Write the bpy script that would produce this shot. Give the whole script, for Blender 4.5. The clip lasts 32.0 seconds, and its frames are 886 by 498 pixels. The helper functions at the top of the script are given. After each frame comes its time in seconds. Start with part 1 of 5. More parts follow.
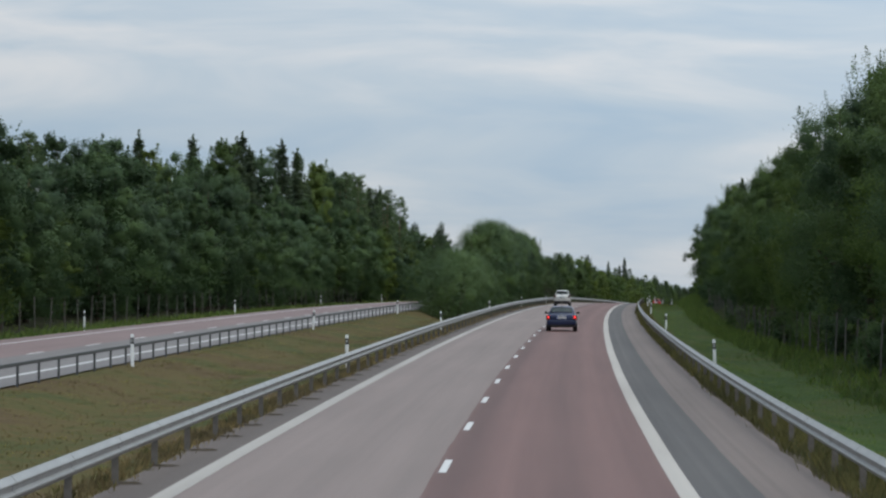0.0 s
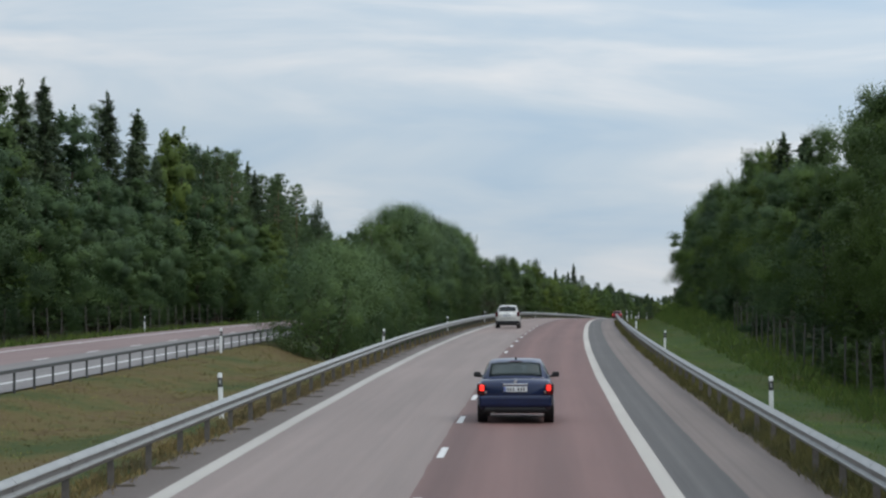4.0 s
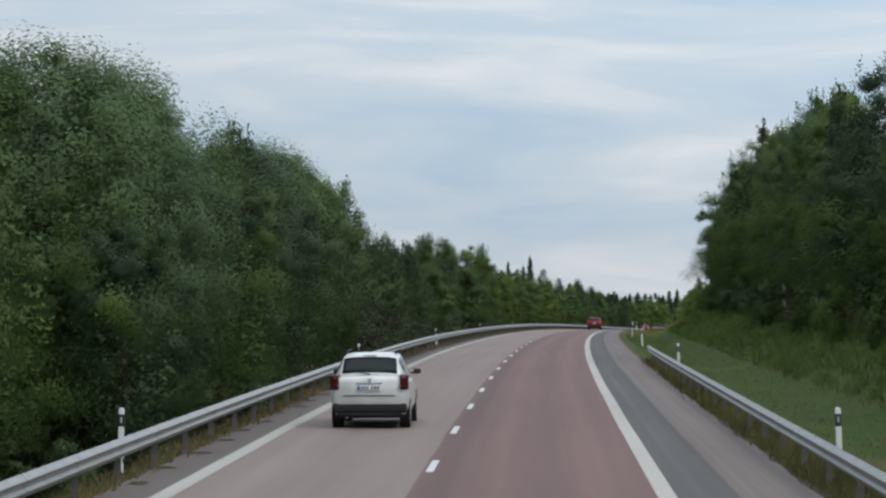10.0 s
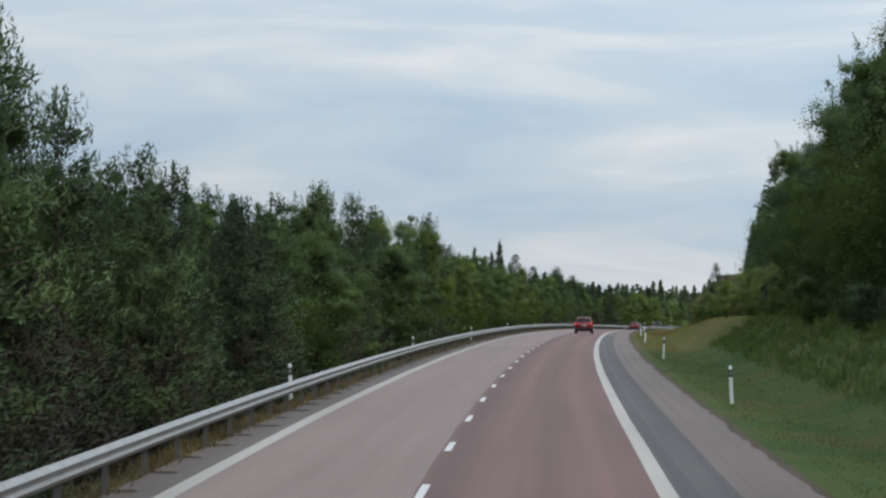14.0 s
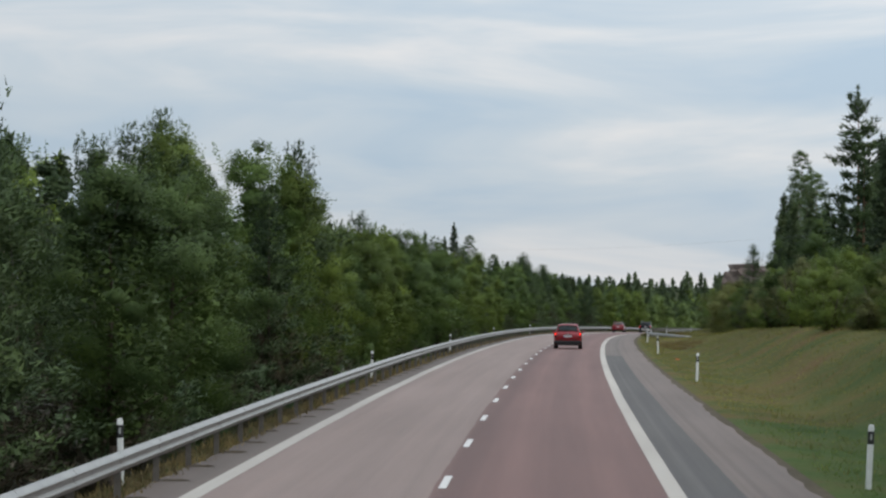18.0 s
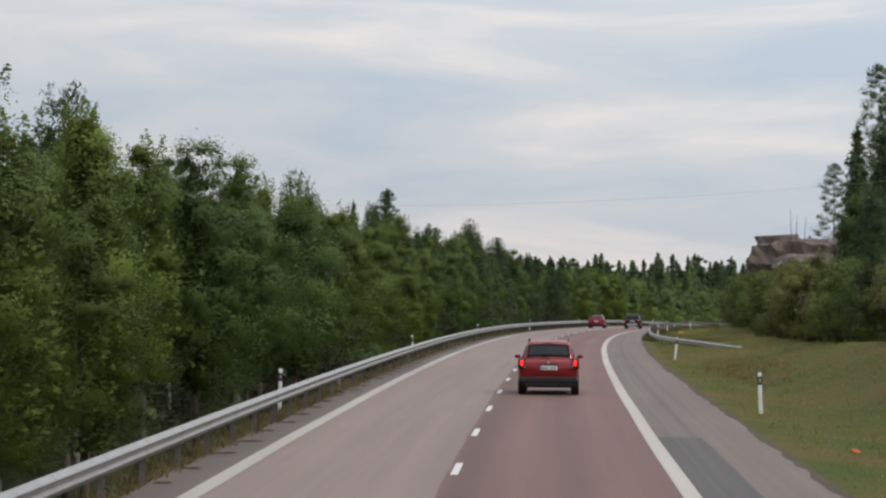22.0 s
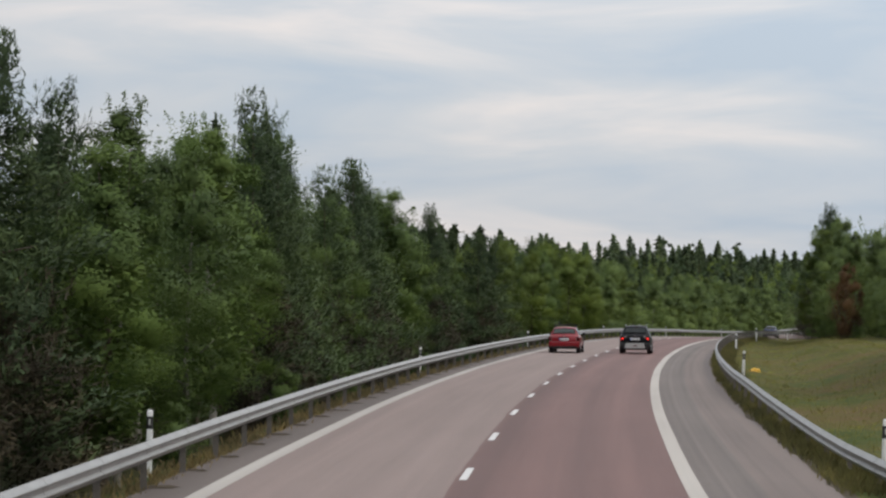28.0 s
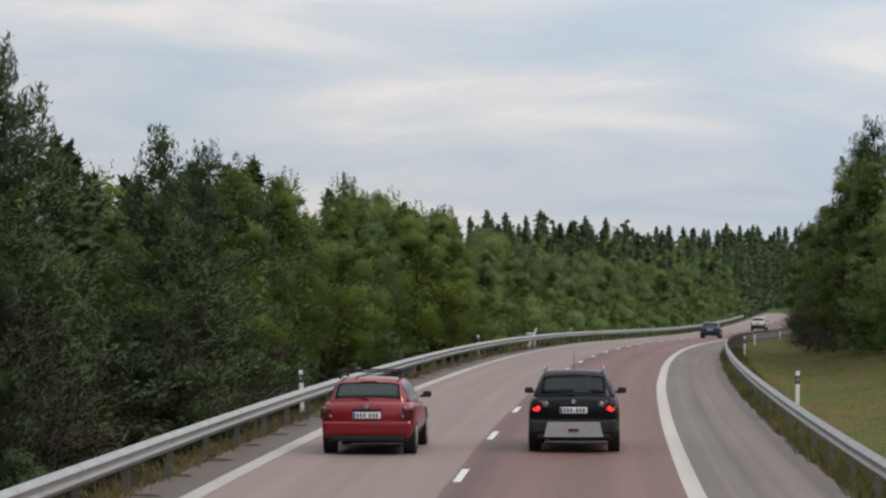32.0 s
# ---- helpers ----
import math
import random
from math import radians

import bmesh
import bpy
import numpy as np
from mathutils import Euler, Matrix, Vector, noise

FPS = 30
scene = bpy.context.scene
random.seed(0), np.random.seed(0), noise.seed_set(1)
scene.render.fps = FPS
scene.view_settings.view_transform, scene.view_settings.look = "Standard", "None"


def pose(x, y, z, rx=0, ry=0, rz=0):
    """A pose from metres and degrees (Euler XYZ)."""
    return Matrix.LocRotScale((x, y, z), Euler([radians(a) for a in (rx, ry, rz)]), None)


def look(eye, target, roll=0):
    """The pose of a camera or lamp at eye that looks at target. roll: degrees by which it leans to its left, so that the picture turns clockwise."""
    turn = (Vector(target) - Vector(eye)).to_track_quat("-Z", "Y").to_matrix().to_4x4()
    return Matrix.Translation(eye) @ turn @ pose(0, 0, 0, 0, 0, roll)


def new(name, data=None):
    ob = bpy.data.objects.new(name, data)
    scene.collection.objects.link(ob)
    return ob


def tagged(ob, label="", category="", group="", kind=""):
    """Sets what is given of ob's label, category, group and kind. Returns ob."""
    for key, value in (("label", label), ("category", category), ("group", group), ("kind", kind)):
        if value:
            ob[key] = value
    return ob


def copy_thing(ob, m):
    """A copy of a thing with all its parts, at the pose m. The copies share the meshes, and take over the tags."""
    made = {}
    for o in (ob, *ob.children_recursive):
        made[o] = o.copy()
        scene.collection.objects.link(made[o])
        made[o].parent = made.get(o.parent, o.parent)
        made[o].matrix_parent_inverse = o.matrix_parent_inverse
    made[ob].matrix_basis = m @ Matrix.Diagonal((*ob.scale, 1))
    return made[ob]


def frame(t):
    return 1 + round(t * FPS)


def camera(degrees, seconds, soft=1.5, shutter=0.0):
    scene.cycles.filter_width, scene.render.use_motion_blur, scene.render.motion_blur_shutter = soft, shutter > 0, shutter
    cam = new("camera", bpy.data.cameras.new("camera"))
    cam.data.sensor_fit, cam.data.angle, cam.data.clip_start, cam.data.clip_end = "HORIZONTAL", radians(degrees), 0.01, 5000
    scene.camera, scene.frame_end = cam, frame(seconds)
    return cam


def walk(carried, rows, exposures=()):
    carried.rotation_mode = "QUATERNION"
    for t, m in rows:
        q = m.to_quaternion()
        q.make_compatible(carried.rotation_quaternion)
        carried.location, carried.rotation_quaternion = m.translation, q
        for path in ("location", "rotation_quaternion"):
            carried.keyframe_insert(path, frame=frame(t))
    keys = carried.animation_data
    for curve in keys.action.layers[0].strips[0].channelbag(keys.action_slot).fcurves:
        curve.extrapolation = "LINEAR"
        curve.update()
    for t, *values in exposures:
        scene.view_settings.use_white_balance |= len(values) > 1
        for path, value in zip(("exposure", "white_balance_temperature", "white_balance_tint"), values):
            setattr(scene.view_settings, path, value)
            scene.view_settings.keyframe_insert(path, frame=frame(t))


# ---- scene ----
# Alignment of the carriageway: bend (per km, to the right) and grade (per cent) every 50 m from -50 m
BEND = [0.402, 0.33, 0.252, 0.153, 0.106, 0.183, 0.144, 0.098, 0.204, 0.142, 0.203, 0.132, 0.166, 0.161, 0.345, 0.488, 0.586, 0.521, 0.571, 0.565, 0.484, 0.369, 0.25, 0.142, 0.047, -0.036, -0.113]
GRADE = [0.18, 0.214, 0.258, 0.411, 0.312, 0.349, 0.117, -0.167, -0.393, -0.823, -0.941, -1.108, -1.309, -1.501, -1.592, -1.819, -2.077, -2.125, -2.45, -3.15, -3.45, -3.2, -2.4, -0.9, -0.1, 0.3, 0.254]
EXPOSURES = [(0, -0.10, 6350, 10), (2, -0.04, 6350, 10), (4, 0.02, 6350, 10), (14, 0.02, 6370, 10), (17, 0.02, 6440, 10), (19, 0.04, 6820, 13), (23, 0.05, 7030, 16), (32, 0.05, 7030, 16)]
cam = camera(18.61, 32.0, soft=2.4)
# seconds, x, y, z, pitch, roll, yaw
CAM = [
    (0, 1.45, 0.00, 3.148, 0.720, -0.193, 1.511), (0.5, 1.49, 11.47, 3.173, 0.728, -0.271, 1.403), (1, 1.57, 22.92, 3.200, 0.779, -0.216, 1.282),
    (1.5, 1.70, 34.35, 3.227, 0.792, -0.126, 1.136), (2, 1.85, 45.74, 3.255, 0.802, -0.010, 0.968), (2.5, 2.04, 57.12, 3.285, 0.861, 0.106, 0.772),
    (3, 2.26, 68.46, 3.319, 0.920, 0.244, 0.592), (3.5, 2.50, 79.78, 3.357, 0.918, 0.226, 0.422), (4, 2.77, 91.08, 3.399, 0.908, 0.152, 0.270),
    (4.5, 3.06, 102.36, 3.444, 0.913, 0.224, 0.127), (5, 3.37, 113.63, 3.488, 0.901, 0.208, 0.014), (5.5, 3.70, 124.89, 3.530, 0.888, 0.175, -0.076),
    (6, 4.05, 136.14, 3.569, 0.885, 0.161, -0.143), (6.5, 4.41, 147.38, 3.606, 0.897, 0.166, -0.192), (7, 4.78, 158.61, 3.641, 0.925, 0.164, -0.232),
    (7.5, 5.16, 169.84, 3.677, 0.944, 0.157, -0.237), (8, 5.57, 181.05, 3.714, 0.917, 0.069, -0.240), (8.5, 5.97, 192.25, 3.752, 0.897, 0.081, -0.287),
    (9, 6.40, 203.45, 3.791, 0.876, 0.068, -0.399), (9.5, 6.84, 214.63, 3.824, 0.843, 0.141, -0.542), (10, 7.31, 225.81, 3.852, 0.824, 0.266, -0.768),
    (10.5, 7.80, 236.97, 3.874, 0.809, 0.154, -0.944), (11, 8.31, 248.12, 3.891, 0.812, 0.072, -1.043), (11.5, 8.83, 259.27, 3.901, 0.780, 0.031, -1.130),
    (12, 9.37, 270.40, 3.904, 0.731, 0.021, -1.181), (12.5, 9.92, 281.56, 3.900, 0.664, -0.032, -1.229), (13, 10.48, 292.76, 3.888, 0.571, -0.056, -1.293),
    (13.5, 11.06, 304.01, 3.870, 0.553, -0.002, -1.320), (14, 11.66, 315.31, 3.846, 0.590, -0.013, -1.388), (14.5, 12.27, 326.65, 3.815, 0.612, 0.044, -1.433),
    (15, 12.91, 338.05, 3.779, 0.601, 0.068, -1.488), (15.5, 13.58, 349.48, 3.736, 0.572, 0.067, -1.567), (16, 14.28, 360.97, 3.685, 0.533, 0.039, -1.670),
    (16.5, 14.98, 372.50, 3.622, 0.493, -0.032, -1.799), (17, 15.71, 384.06, 3.547, 0.453, -0.170, -1.968), (17.5, 16.47, 395.65, 3.460, 0.454, -0.225, -2.107),
    (18, 17.25, 407.28, 3.364, 0.433, -0.206, -2.185), (18.5, 18.05, 418.94, 3.264, 0.350, -0.198, -2.242), (19, 18.88, 430.63, 3.160, 0.288, -0.256, -2.305),
    (19.5, 19.73, 442.35, 3.053, 0.228, -0.305, -2.393), (20, 20.61, 454.11, 2.942, 0.159, -0.110, -2.508), (20.5, 21.53, 465.89, 2.826, 0.113, 0.102, -2.669),
    (21, 22.48, 477.70, 2.706, 0.116, 0.148, -2.868), (21.5, 23.45, 489.54, 2.580, 0.123, 0.015, -3.033), (22, 24.45, 501.41, 2.449, 0.104, -0.181, -3.127),
    (22.5, 25.47, 513.31, 2.313, 0.099, -0.108, -3.188), (23, 26.51, 525.23, 2.170, 0.114, -0.029, -3.309), (23.5, 27.57, 537.18, 2.021, 0.073, 0.006, -3.457),
    (24, 28.66, 549.15, 1.867, -0.008, 0.011, -3.608), (24.5, 29.83, 561.14, 1.705, -0.051, 0.146, -3.711), (25, 31.03, 573.15, 1.538, -0.063, 0.354, -3.816),
    (25.5, 32.25, 585.17, 1.365, 0.009, 0.389, -3.948), (26, 33.50, 597.21, 1.186, 0.086, 0.288, -4.061), (26.5, 34.77, 609.25, 1.003, 0.139, 0.135, -4.163),
    (27, 36.08, 621.32, 0.816, 0.141, -0.036, -4.268), (27.5, 37.42, 633.39, 0.627, 0.062, -0.216, -4.372), (28, 38.81, 645.47, 0.435, -0.128, -0.392, -4.469),
    (28.5, 40.24, 657.56, 0.239, -0.307, -0.321, -4.740), (29, 41.72, 669.62, 0.036, -0.451, -0.148, -5.032), (29.5, 43.25, 681.67, -0.174, -0.517, -0.073, -5.437),
    (30, 44.86, 693.70, -0.389, -0.570, -0.084, -5.840), (30.5, 46.53, 705.72, -0.612, -0.572, -0.160, -6.143), (31, 48.28, 717.71, -0.842, -0.498, -0.246, -6.531),
    (31.5, 50.10, 729.68, -1.080, -0.439, -0.068, -6.861), (32, 52.00, 741.63, -1.325, -0.420, 0.165, -7.187),
]
walk(cam, [(t, pose(x, y, z, 90 + a, b, c)) for t, x, y, z, a, b, c in CAM], EXPOSURES)

# ---- light ----
world = bpy.data.worlds.new("world")
scene.world = world
world.use_nodes = True
wn, wl = world.node_tree.nodes, world.node_tree.links
wn.clear()
SUN_UP, SUN_TURN = radians(48), radians(125)
sky = wn.new("ShaderNodeTexSky")
sky.sky_type, sky.sun_disc, sky.sun_elevation, sky.sun_rotation = "NISHITA", False, SUN_UP, SUN_TURN
coord = wn.new("ShaderNodeTexCoord")
stretch = wn.new("ShaderNodeMapping")
stretch.inputs["Scale"].default_value = (6.0, 6.0, 30.0)
stretch.inputs["Rotation"].default_value = (0.0, radians(1.5), 0.0)
cloud = wn.new("ShaderNodeTexNoise")
cloud.inputs["Scale"].default_value, cloud.inputs["Detail"].default_value, cloud.inputs["Roughness"].default_value = 1.0, 5.0, 0.52
cloud.inputs["Distortion"].default_value = 0.5
ramp = wn.new("ShaderNodeValToRGB")
ramp.color_ramp.elements[0].position, ramp.color_ramp.elements[0].color = 0.36, (0.48, 0.61, 0.74, 1)
ramp.color_ramp.elements[1].position, ramp.color_ramp.elements[1].color = 0.64, (0.80, 0.82, 0.84, 1)
mid = ramp.color_ramp.elements.new(0.5)
mid.color = (0.60, 0.69, 0.77, 1)
parts_z = wn.new("ShaderNodeSeparateXYZ")
gain = wn.new("ShaderNodeMath")
gain.operation, gain.use_clamp = "MULTIPLY_ADD", False
gain.inputs[1].default_value, gain.inputs[2].default_value = 1.5, 0.86
floor0 = wn.new("ShaderNodeMath")
floor0.operation = "MAXIMUM"
floor0.inputs[1].default_value = 0.0
side = wn.new("ShaderNodeMapRange")
side.inputs["From Min"].default_value, side.inputs["From Max"].default_value = -0.5, 0.5
side.inputs["To Min"].default_value, side.inputs["To Max"].default_value = 0.86, 1.24
sided = wn.new("ShaderNodeMath")
sided.operation = "MULTIPLY"
lit = wn.new("ShaderNodeVectorMath")
lit.operation = "SCALE"
blue = wn.new("ShaderNodeVectorMath")
blue.operation = "SCALE"
blue.inputs["Scale"].default_value = 0.05
both = wn.new("ShaderNodeMix")
both.data_type = "RGBA"
both.inputs["Factor"].default_value = 0.85
back = wn.new("ShaderNodeBackground")
out = wn.new("ShaderNodeOutputWorld")
wl.new(coord.outputs["Generated"], stretch.inputs["Vector"])
wl.new(stretch.outputs[0], cloud.inputs["Vector"])
wl.new(cloud.outputs["Fac"], ramp.inputs["Fac"])
wl.new(coord.outputs["Generated"], parts_z.inputs[0])
wl.new(parts_z.outputs["Z"], floor0.inputs[0])
wl.new(floor0.outputs[0], gain.inputs[0])
wl.new(ramp.outputs["Color"], lit.inputs[0])
wl.new(parts_z.outputs["X"], side.inputs["Value"])
wl.new(gain.outputs[0], sided.inputs[0])
wl.new(side.outputs[0], sided.inputs[1])
wl.new(sided.outputs[0], lit.inputs["Scale"])
wl.new(sky.outputs[0], blue.inputs[0])
wl.new(blue.outputs[0], both.inputs["A"])
wl.new(lit.outputs[0], both.inputs["B"])
wl.new(both.outputs["Result"], back.inputs["Color"])
wl.new(back.outputs[0], out.inputs[0])
back.inputs["Strength"].default_value = 1.0

sun = new("sun", bpy.data.lights.new("sun", "SUN"))
sun.data.energy, sun.data.angle, sun.data.color = 1.2, radians(14), (1.0, 0.95, 0.88)
sun.matrix_world = look((0, 0, 0), (-math.sin(SUN_TURN) * math.cos(SUN_UP), -math.cos(SUN_TURN) * math.cos(SUN_UP), -math.sin(SUN_UP)))

# ---- the road's line in space ----
STEP = 2.0
LINE_S = np.arange(-600, 2601, STEP)
_k = np.interp(LINE_S, np.arange(-50, 1251, 50), BEND) * 1e-3
_k[LINE_S < -50] = 0
_k[LINE_S > 1250] = 0
_g = np.interp(LINE_S, np.arange(-50, 1251, 50), GRADE) * 1e-2
_g[LINE_S > 1200] = np.minimum(_g[LINE_S > 1200], -0.001)
LINE_H = np.cumsum(_k) * STEP
_i0 = int(np.searchsorted(LINE_S, 0))
LINE_H = LINE_H - LINE_H[_i0]
LINE_X, LINE_Y, LINE_Z = np.cumsum(np.sin(LINE_H)) * STEP, np.cumsum(np.cos(LINE_H)) * STEP, np.cumsum(_g) * STEP
LINE_X, LINE_Y, LINE_Z = LINE_X - LINE_X[_i0], LINE_Y - LINE_Y[_i0], LINE_Z - LINE_Z[_i0]
BANK = 0.0073


def heading(s):
    return np.interp(s, LINE_S, LINE_H)


def spots(s, o, h=0.0):
    """World places s metres along the road, o metres right of its lane line, h metres above it."""
    s, o, h = np.broadcast_arrays(np.asarray(s, float), np.asarray(o, float), np.asarray(h, float))
    a = heading(s)
    x = np.interp(s, LINE_S, LINE_X) + o * np.cos(a)
    y = np.interp(s, LINE_S, LINE_Y) - o * np.sin(a)
    z = np.interp(s, LINE_S, LINE_Z) - BANK * np.clip(o, -26, 9) + h
    return np.stack([x, y, z], -1)


def on_road(s, o, h=0.0, turn=0.0, tilt=True):
    """Pose of a thing on the road: its y axis runs along the road."""
    p = spots(s, o, h)
    g = math.degrees(math.atan(float(np.interp(s, LINE_S, _g)))) if tilt else 0.0
    return pose(p[0], p[1], p[2], g, 0, turn - math.degrees(float(heading(s))))


def smooth(a, b, x):
    t = np.clip((x - a) / (b - a), 0, 1)
    return t * t * (3 - 2 * t)


def hills(x, y, size, seed=0.0):
    """A soft cheap relief from a few sines, about -1 to 1."""
    x, y = x / size + seed, y / size - 1.7 * seed
    return (np.sin(x * 2.1 + 1.3 * np.sin(y * 1.1)) + np.sin(y * 2.7 + 1.1 * np.sin(x * 1.7 + 2)) + np.sin((x + y) * 4.3 + 1)) / 3


RISE_S = [-600, 0, 110, 190, 250, 307, 385, 403, 454, 490, 550, 612, 644, 682, 697, 760, 818, 900, 1100, 1400, 2600]
RISE_H = [0.2, -0.2, -0.2, -0.8, 0.3, 1.2, 1.6, 1.8, 2.4, 2.1, 1.9, 1.3, 0.7, 0.6, 1.0, 1.1, 0.6, 0.5, 0.6, 2, 2]


def lie(s, o):
    """Height of the ground above the road's own plane."""
    s, o = np.broadcast_arrays(np.asarray(s, float), np.asarray(o, float))
    rise = np.interp(s, RISE_S, RISE_H)
    ditch = np.interp(s, [0, 255, 265, 610, 640, 690, 740], [-0.55, -0.55, -0.3, -0.3, 0.12, 0.12, -0.3])
    r = np.interp(o, [6.0, 6.6, 7.5], [-0.05, -0.05, -0.12]) + (ditch + 0.12) * smooth(7.0, 9.3, o) * (1 - smooth(9.5, 13.5, o))
    r = r + smooth(9.0, 14.5, o) * rise + smooth(14.5, 30, o) * np.maximum(rise, 0) * 0.7 + smooth(30, 500, o) * 6
    sink = 0.42 + 1.5 * smooth(205, 270, s)
    l = -0.05 - sink * smooth(-5.0, -8.6, o) * (1 - smooth(-9.6, -12.6, o))
    l = l - 0.4 * smooth(-24.0, -26.5, o) + 0.9 * smooth(-27, -38, o) + smooth(-40, -500, o) * 6
    flat = np.where(o > 0, r, l)
    w = spots(s, o)
    bump = 0.04 * hills(w[..., 0], w[..., 1], 1.9) + 0.05 * hills(w[..., 0], w[..., 1], 0.6, 3.0)
    far = 0.5 * hills(w[..., 0], w[..., 1], 40.0, 5.0)
    rough = np.where(o > 0, smooth(6.8, 8.5, o), smooth(-5.1, -6.2, o) * (1 - smooth(-12.0, -13.0, o)) + smooth(-24, -26, o))
    return flat + rough * bump + far * np.where(o > 0, smooth(25, 70, o), smooth(-40, -80, o))


# ---- making things ----
def mesh_of(name, verts, faces, mats, uv=None, index=None, smooth_shade=False, normals=None):
    """A mesh from arrays: faces is one array of quads or of triangles."""
    verts, faces = np.asarray(verts, np.float32).reshape(-1, 3), np.asarray(faces, np.int32)
    me = bpy.data.meshes.new(name)
    n, k = faces.shape
    me.vertices.add(len(verts))
    me.vertices.foreach_set("co", verts.ravel())
    me.loops.add(n * k)
    me.loops.foreach_set("vertex_index", faces.ravel())
    me.polygons.add(n)
    me.polygons.foreach_set("loop_start", np.arange(n, dtype=np.int32) * k)
    me.polygons.foreach_set("loop_total", np.full(n, k, np.int32))
    for m in mats if isinstance(mats, (list, tuple)) else [mats]:
        me.materials.append(m)
    if index is not None:
        me.polygons.foreach_set("material_index", np.asarray(index, np.int32))
    if smooth_shade:
        me.polygons.foreach_set("use_smooth", np.ones(n, bool))
    if uv is not None:
        me.uv_layers.new(name="along").data.foreach_set("uv", np.asarray(uv, np.float32)[faces.ravel()].ravel())
    me.update(calc_edges=True)
    me.validate()
    if normals is not None:
        me.polygons.foreach_set("use_smooth", np.ones(n, bool))
        me.normals_split_custom_set_from_vertices(np.asarray(normals, np.float32).tolist())
    return me


def from_bm(name, bm, mat, soft=False):
    bmesh.ops.recalc_face_normals(bm, faces=bm.faces)
    me = bpy.data.meshes.new(name)
    bm.to_mesh(me)
    bm.free()
    me.materials.append(mat)
    if soft:
        for f in me.polygons:
            f.use_smooth = True
    return me


def part(name, bm, mat, parent, label="", soft=False, at=None):
    """Links a bmesh or a ready mesh as one part under a thing."""
    ob = new(name, bm if isinstance(bm, bpy.types.Mesh) else from_bm(name, bm, mat, soft))
    ob.parent = parent
    if at is not None:
        ob.matrix_basis = at
    return tagged(ob, label)


def thing(name, label, category, group="", kind="", at=None):
    ob = new(name)
    ob.empty_display_size = 0.2
    if at is not None:
        ob.matrix_basis = at
    return tagged(ob, label, category, group, kind)


def box(size, at=(0, 0, 0), bevel=0.0, seg=2, bm=None, turn=None):
    bm = bm or bmesh.new()
    got = bmesh.ops.create_cube(bm, size=1.0)
    m = Matrix.Translation(at) @ (turn or Matrix()) @ Matrix.Diagonal((*size, 1))
    bmesh.ops.transform(bm, matrix=m, verts=got["verts"])
    if bevel:
        edges = list({e for v in got["verts"] for e in v.link_edges})
        bmesh.ops.bevel(bm, geom=edges, offset=bevel, segments=seg, affect="EDGES", profile=0.6)
    return bm


def rod(r0, r1, a, b, sides=10, bm=None):
    """A tapered rod from a to b."""
    bm = bm or bmesh.new()
    a, b = Vector(a), Vector(b)
    d = b - a
    m = Matrix.Translation((a + b) / 2) @ d.to_track_quat("Z", "Y").to_matrix().to_4x4()
    bmesh.ops.create_cone(bm, cap_ends=True, segments=sides, radius1=r0, radius2=r1, depth=d.length, matrix=m)
    return bm


def slab(outline, x0, x1, axis="x"):
    """A prism: a closed outline of (u, v) pairs swept from x0 to x1."""
    bm = bmesh.new()
    put = (lambda u, v, w: (w, u, v)) if axis == "x" else (lambda u, v, w: (u, w, v))
    a = [bm.verts.new(put(u, v, x0)) for u, v in outline]
    b = [bm.verts.new(put(u, v, x1)) for u, v in outline]
    n = len(a)
    for i in range(n):
        bm.faces.new((a[i], a[(i + 1) % n], b[(i + 1) % n], b[i]))
    bm.faces.new(a[::-1])
    bm.faces.new(b)
    return bm


def grid_mesh(name, s, o, h, mats, index=None, smooth_shade=True):
    """A sheet over the stations s and the offsets o (one row, or one row a station)."""
    s, o = np.asarray(s, float), np.asarray(o, float)
    if o.ndim == 1:
        o = np.repeat(o[None], len(s), 0)
    ss = np.repeat(s[:, None], o.shape[1], 1)
    hh = h(ss, o) if callable(h) else np.full_like(ss, h)
    v = spots(ss, o, hh).reshape(-1, 3)
    a, b = ss.shape
    i = np.arange(a * b).reshape(a, b)
    f = np.stack([i[:-1, :-1], i[:-1, 1:], i[1:, 1:], i[1:, :-1]], -1).reshape(-1, 4)
    idx = None
    if index is not None:
        idx = index((ss[:-1, :-1] + ss[1:, 1:]).ravel() / 2, (o[:-1, :-1] + o[1:, 1:]).ravel() / 2)
    return mesh_of(name, v, f, mats, np.stack([o.ravel(), ss.ravel()], -1), idx, smooth_shade)


# ---- materials ----
def nodes_of(name, rough=0.8, metal=0.0):
    m = bpy.data.materials.new(name)
    m.use_nodes = True
    nt = m.node_tree
    p = nt.nodes["Principled BSDF"]
    p.inputs["Roughness"].default_value, p.inputs["Metallic"].default_value = rough, metal
    return m, nt.nodes, nt.links, p


def noise_node(n, l, vec, scale, detail=4.0, rough=0.6):
    t = n.new("ShaderNodeTexNoise")
    t.inputs["Scale"].default_value, t.inputs["Detail"].default_value, t.inputs["Roughness"].default_value = scale, detail, rough
    if vec is not None:
        l.new(vec, t.inputs["Vector"])
    return t.outputs["Fac"]


def ramp_node(n, l, fac, stops):
    r = n.new("ShaderNodeValToRGB")
    e = r.color_ramp.elements
    e[0].position, e[0].color = stops[0][0], (*stops[0][1], 1)
    e[1].position, e[1].color = stops[-1][0], (*stops[-1][1], 1)
    for p, c in stops[1:-1]:
        e.new(p).color = (*c, 1)
    l.new(fac, r.inputs["Fac"])
    return r.outputs["Color"]


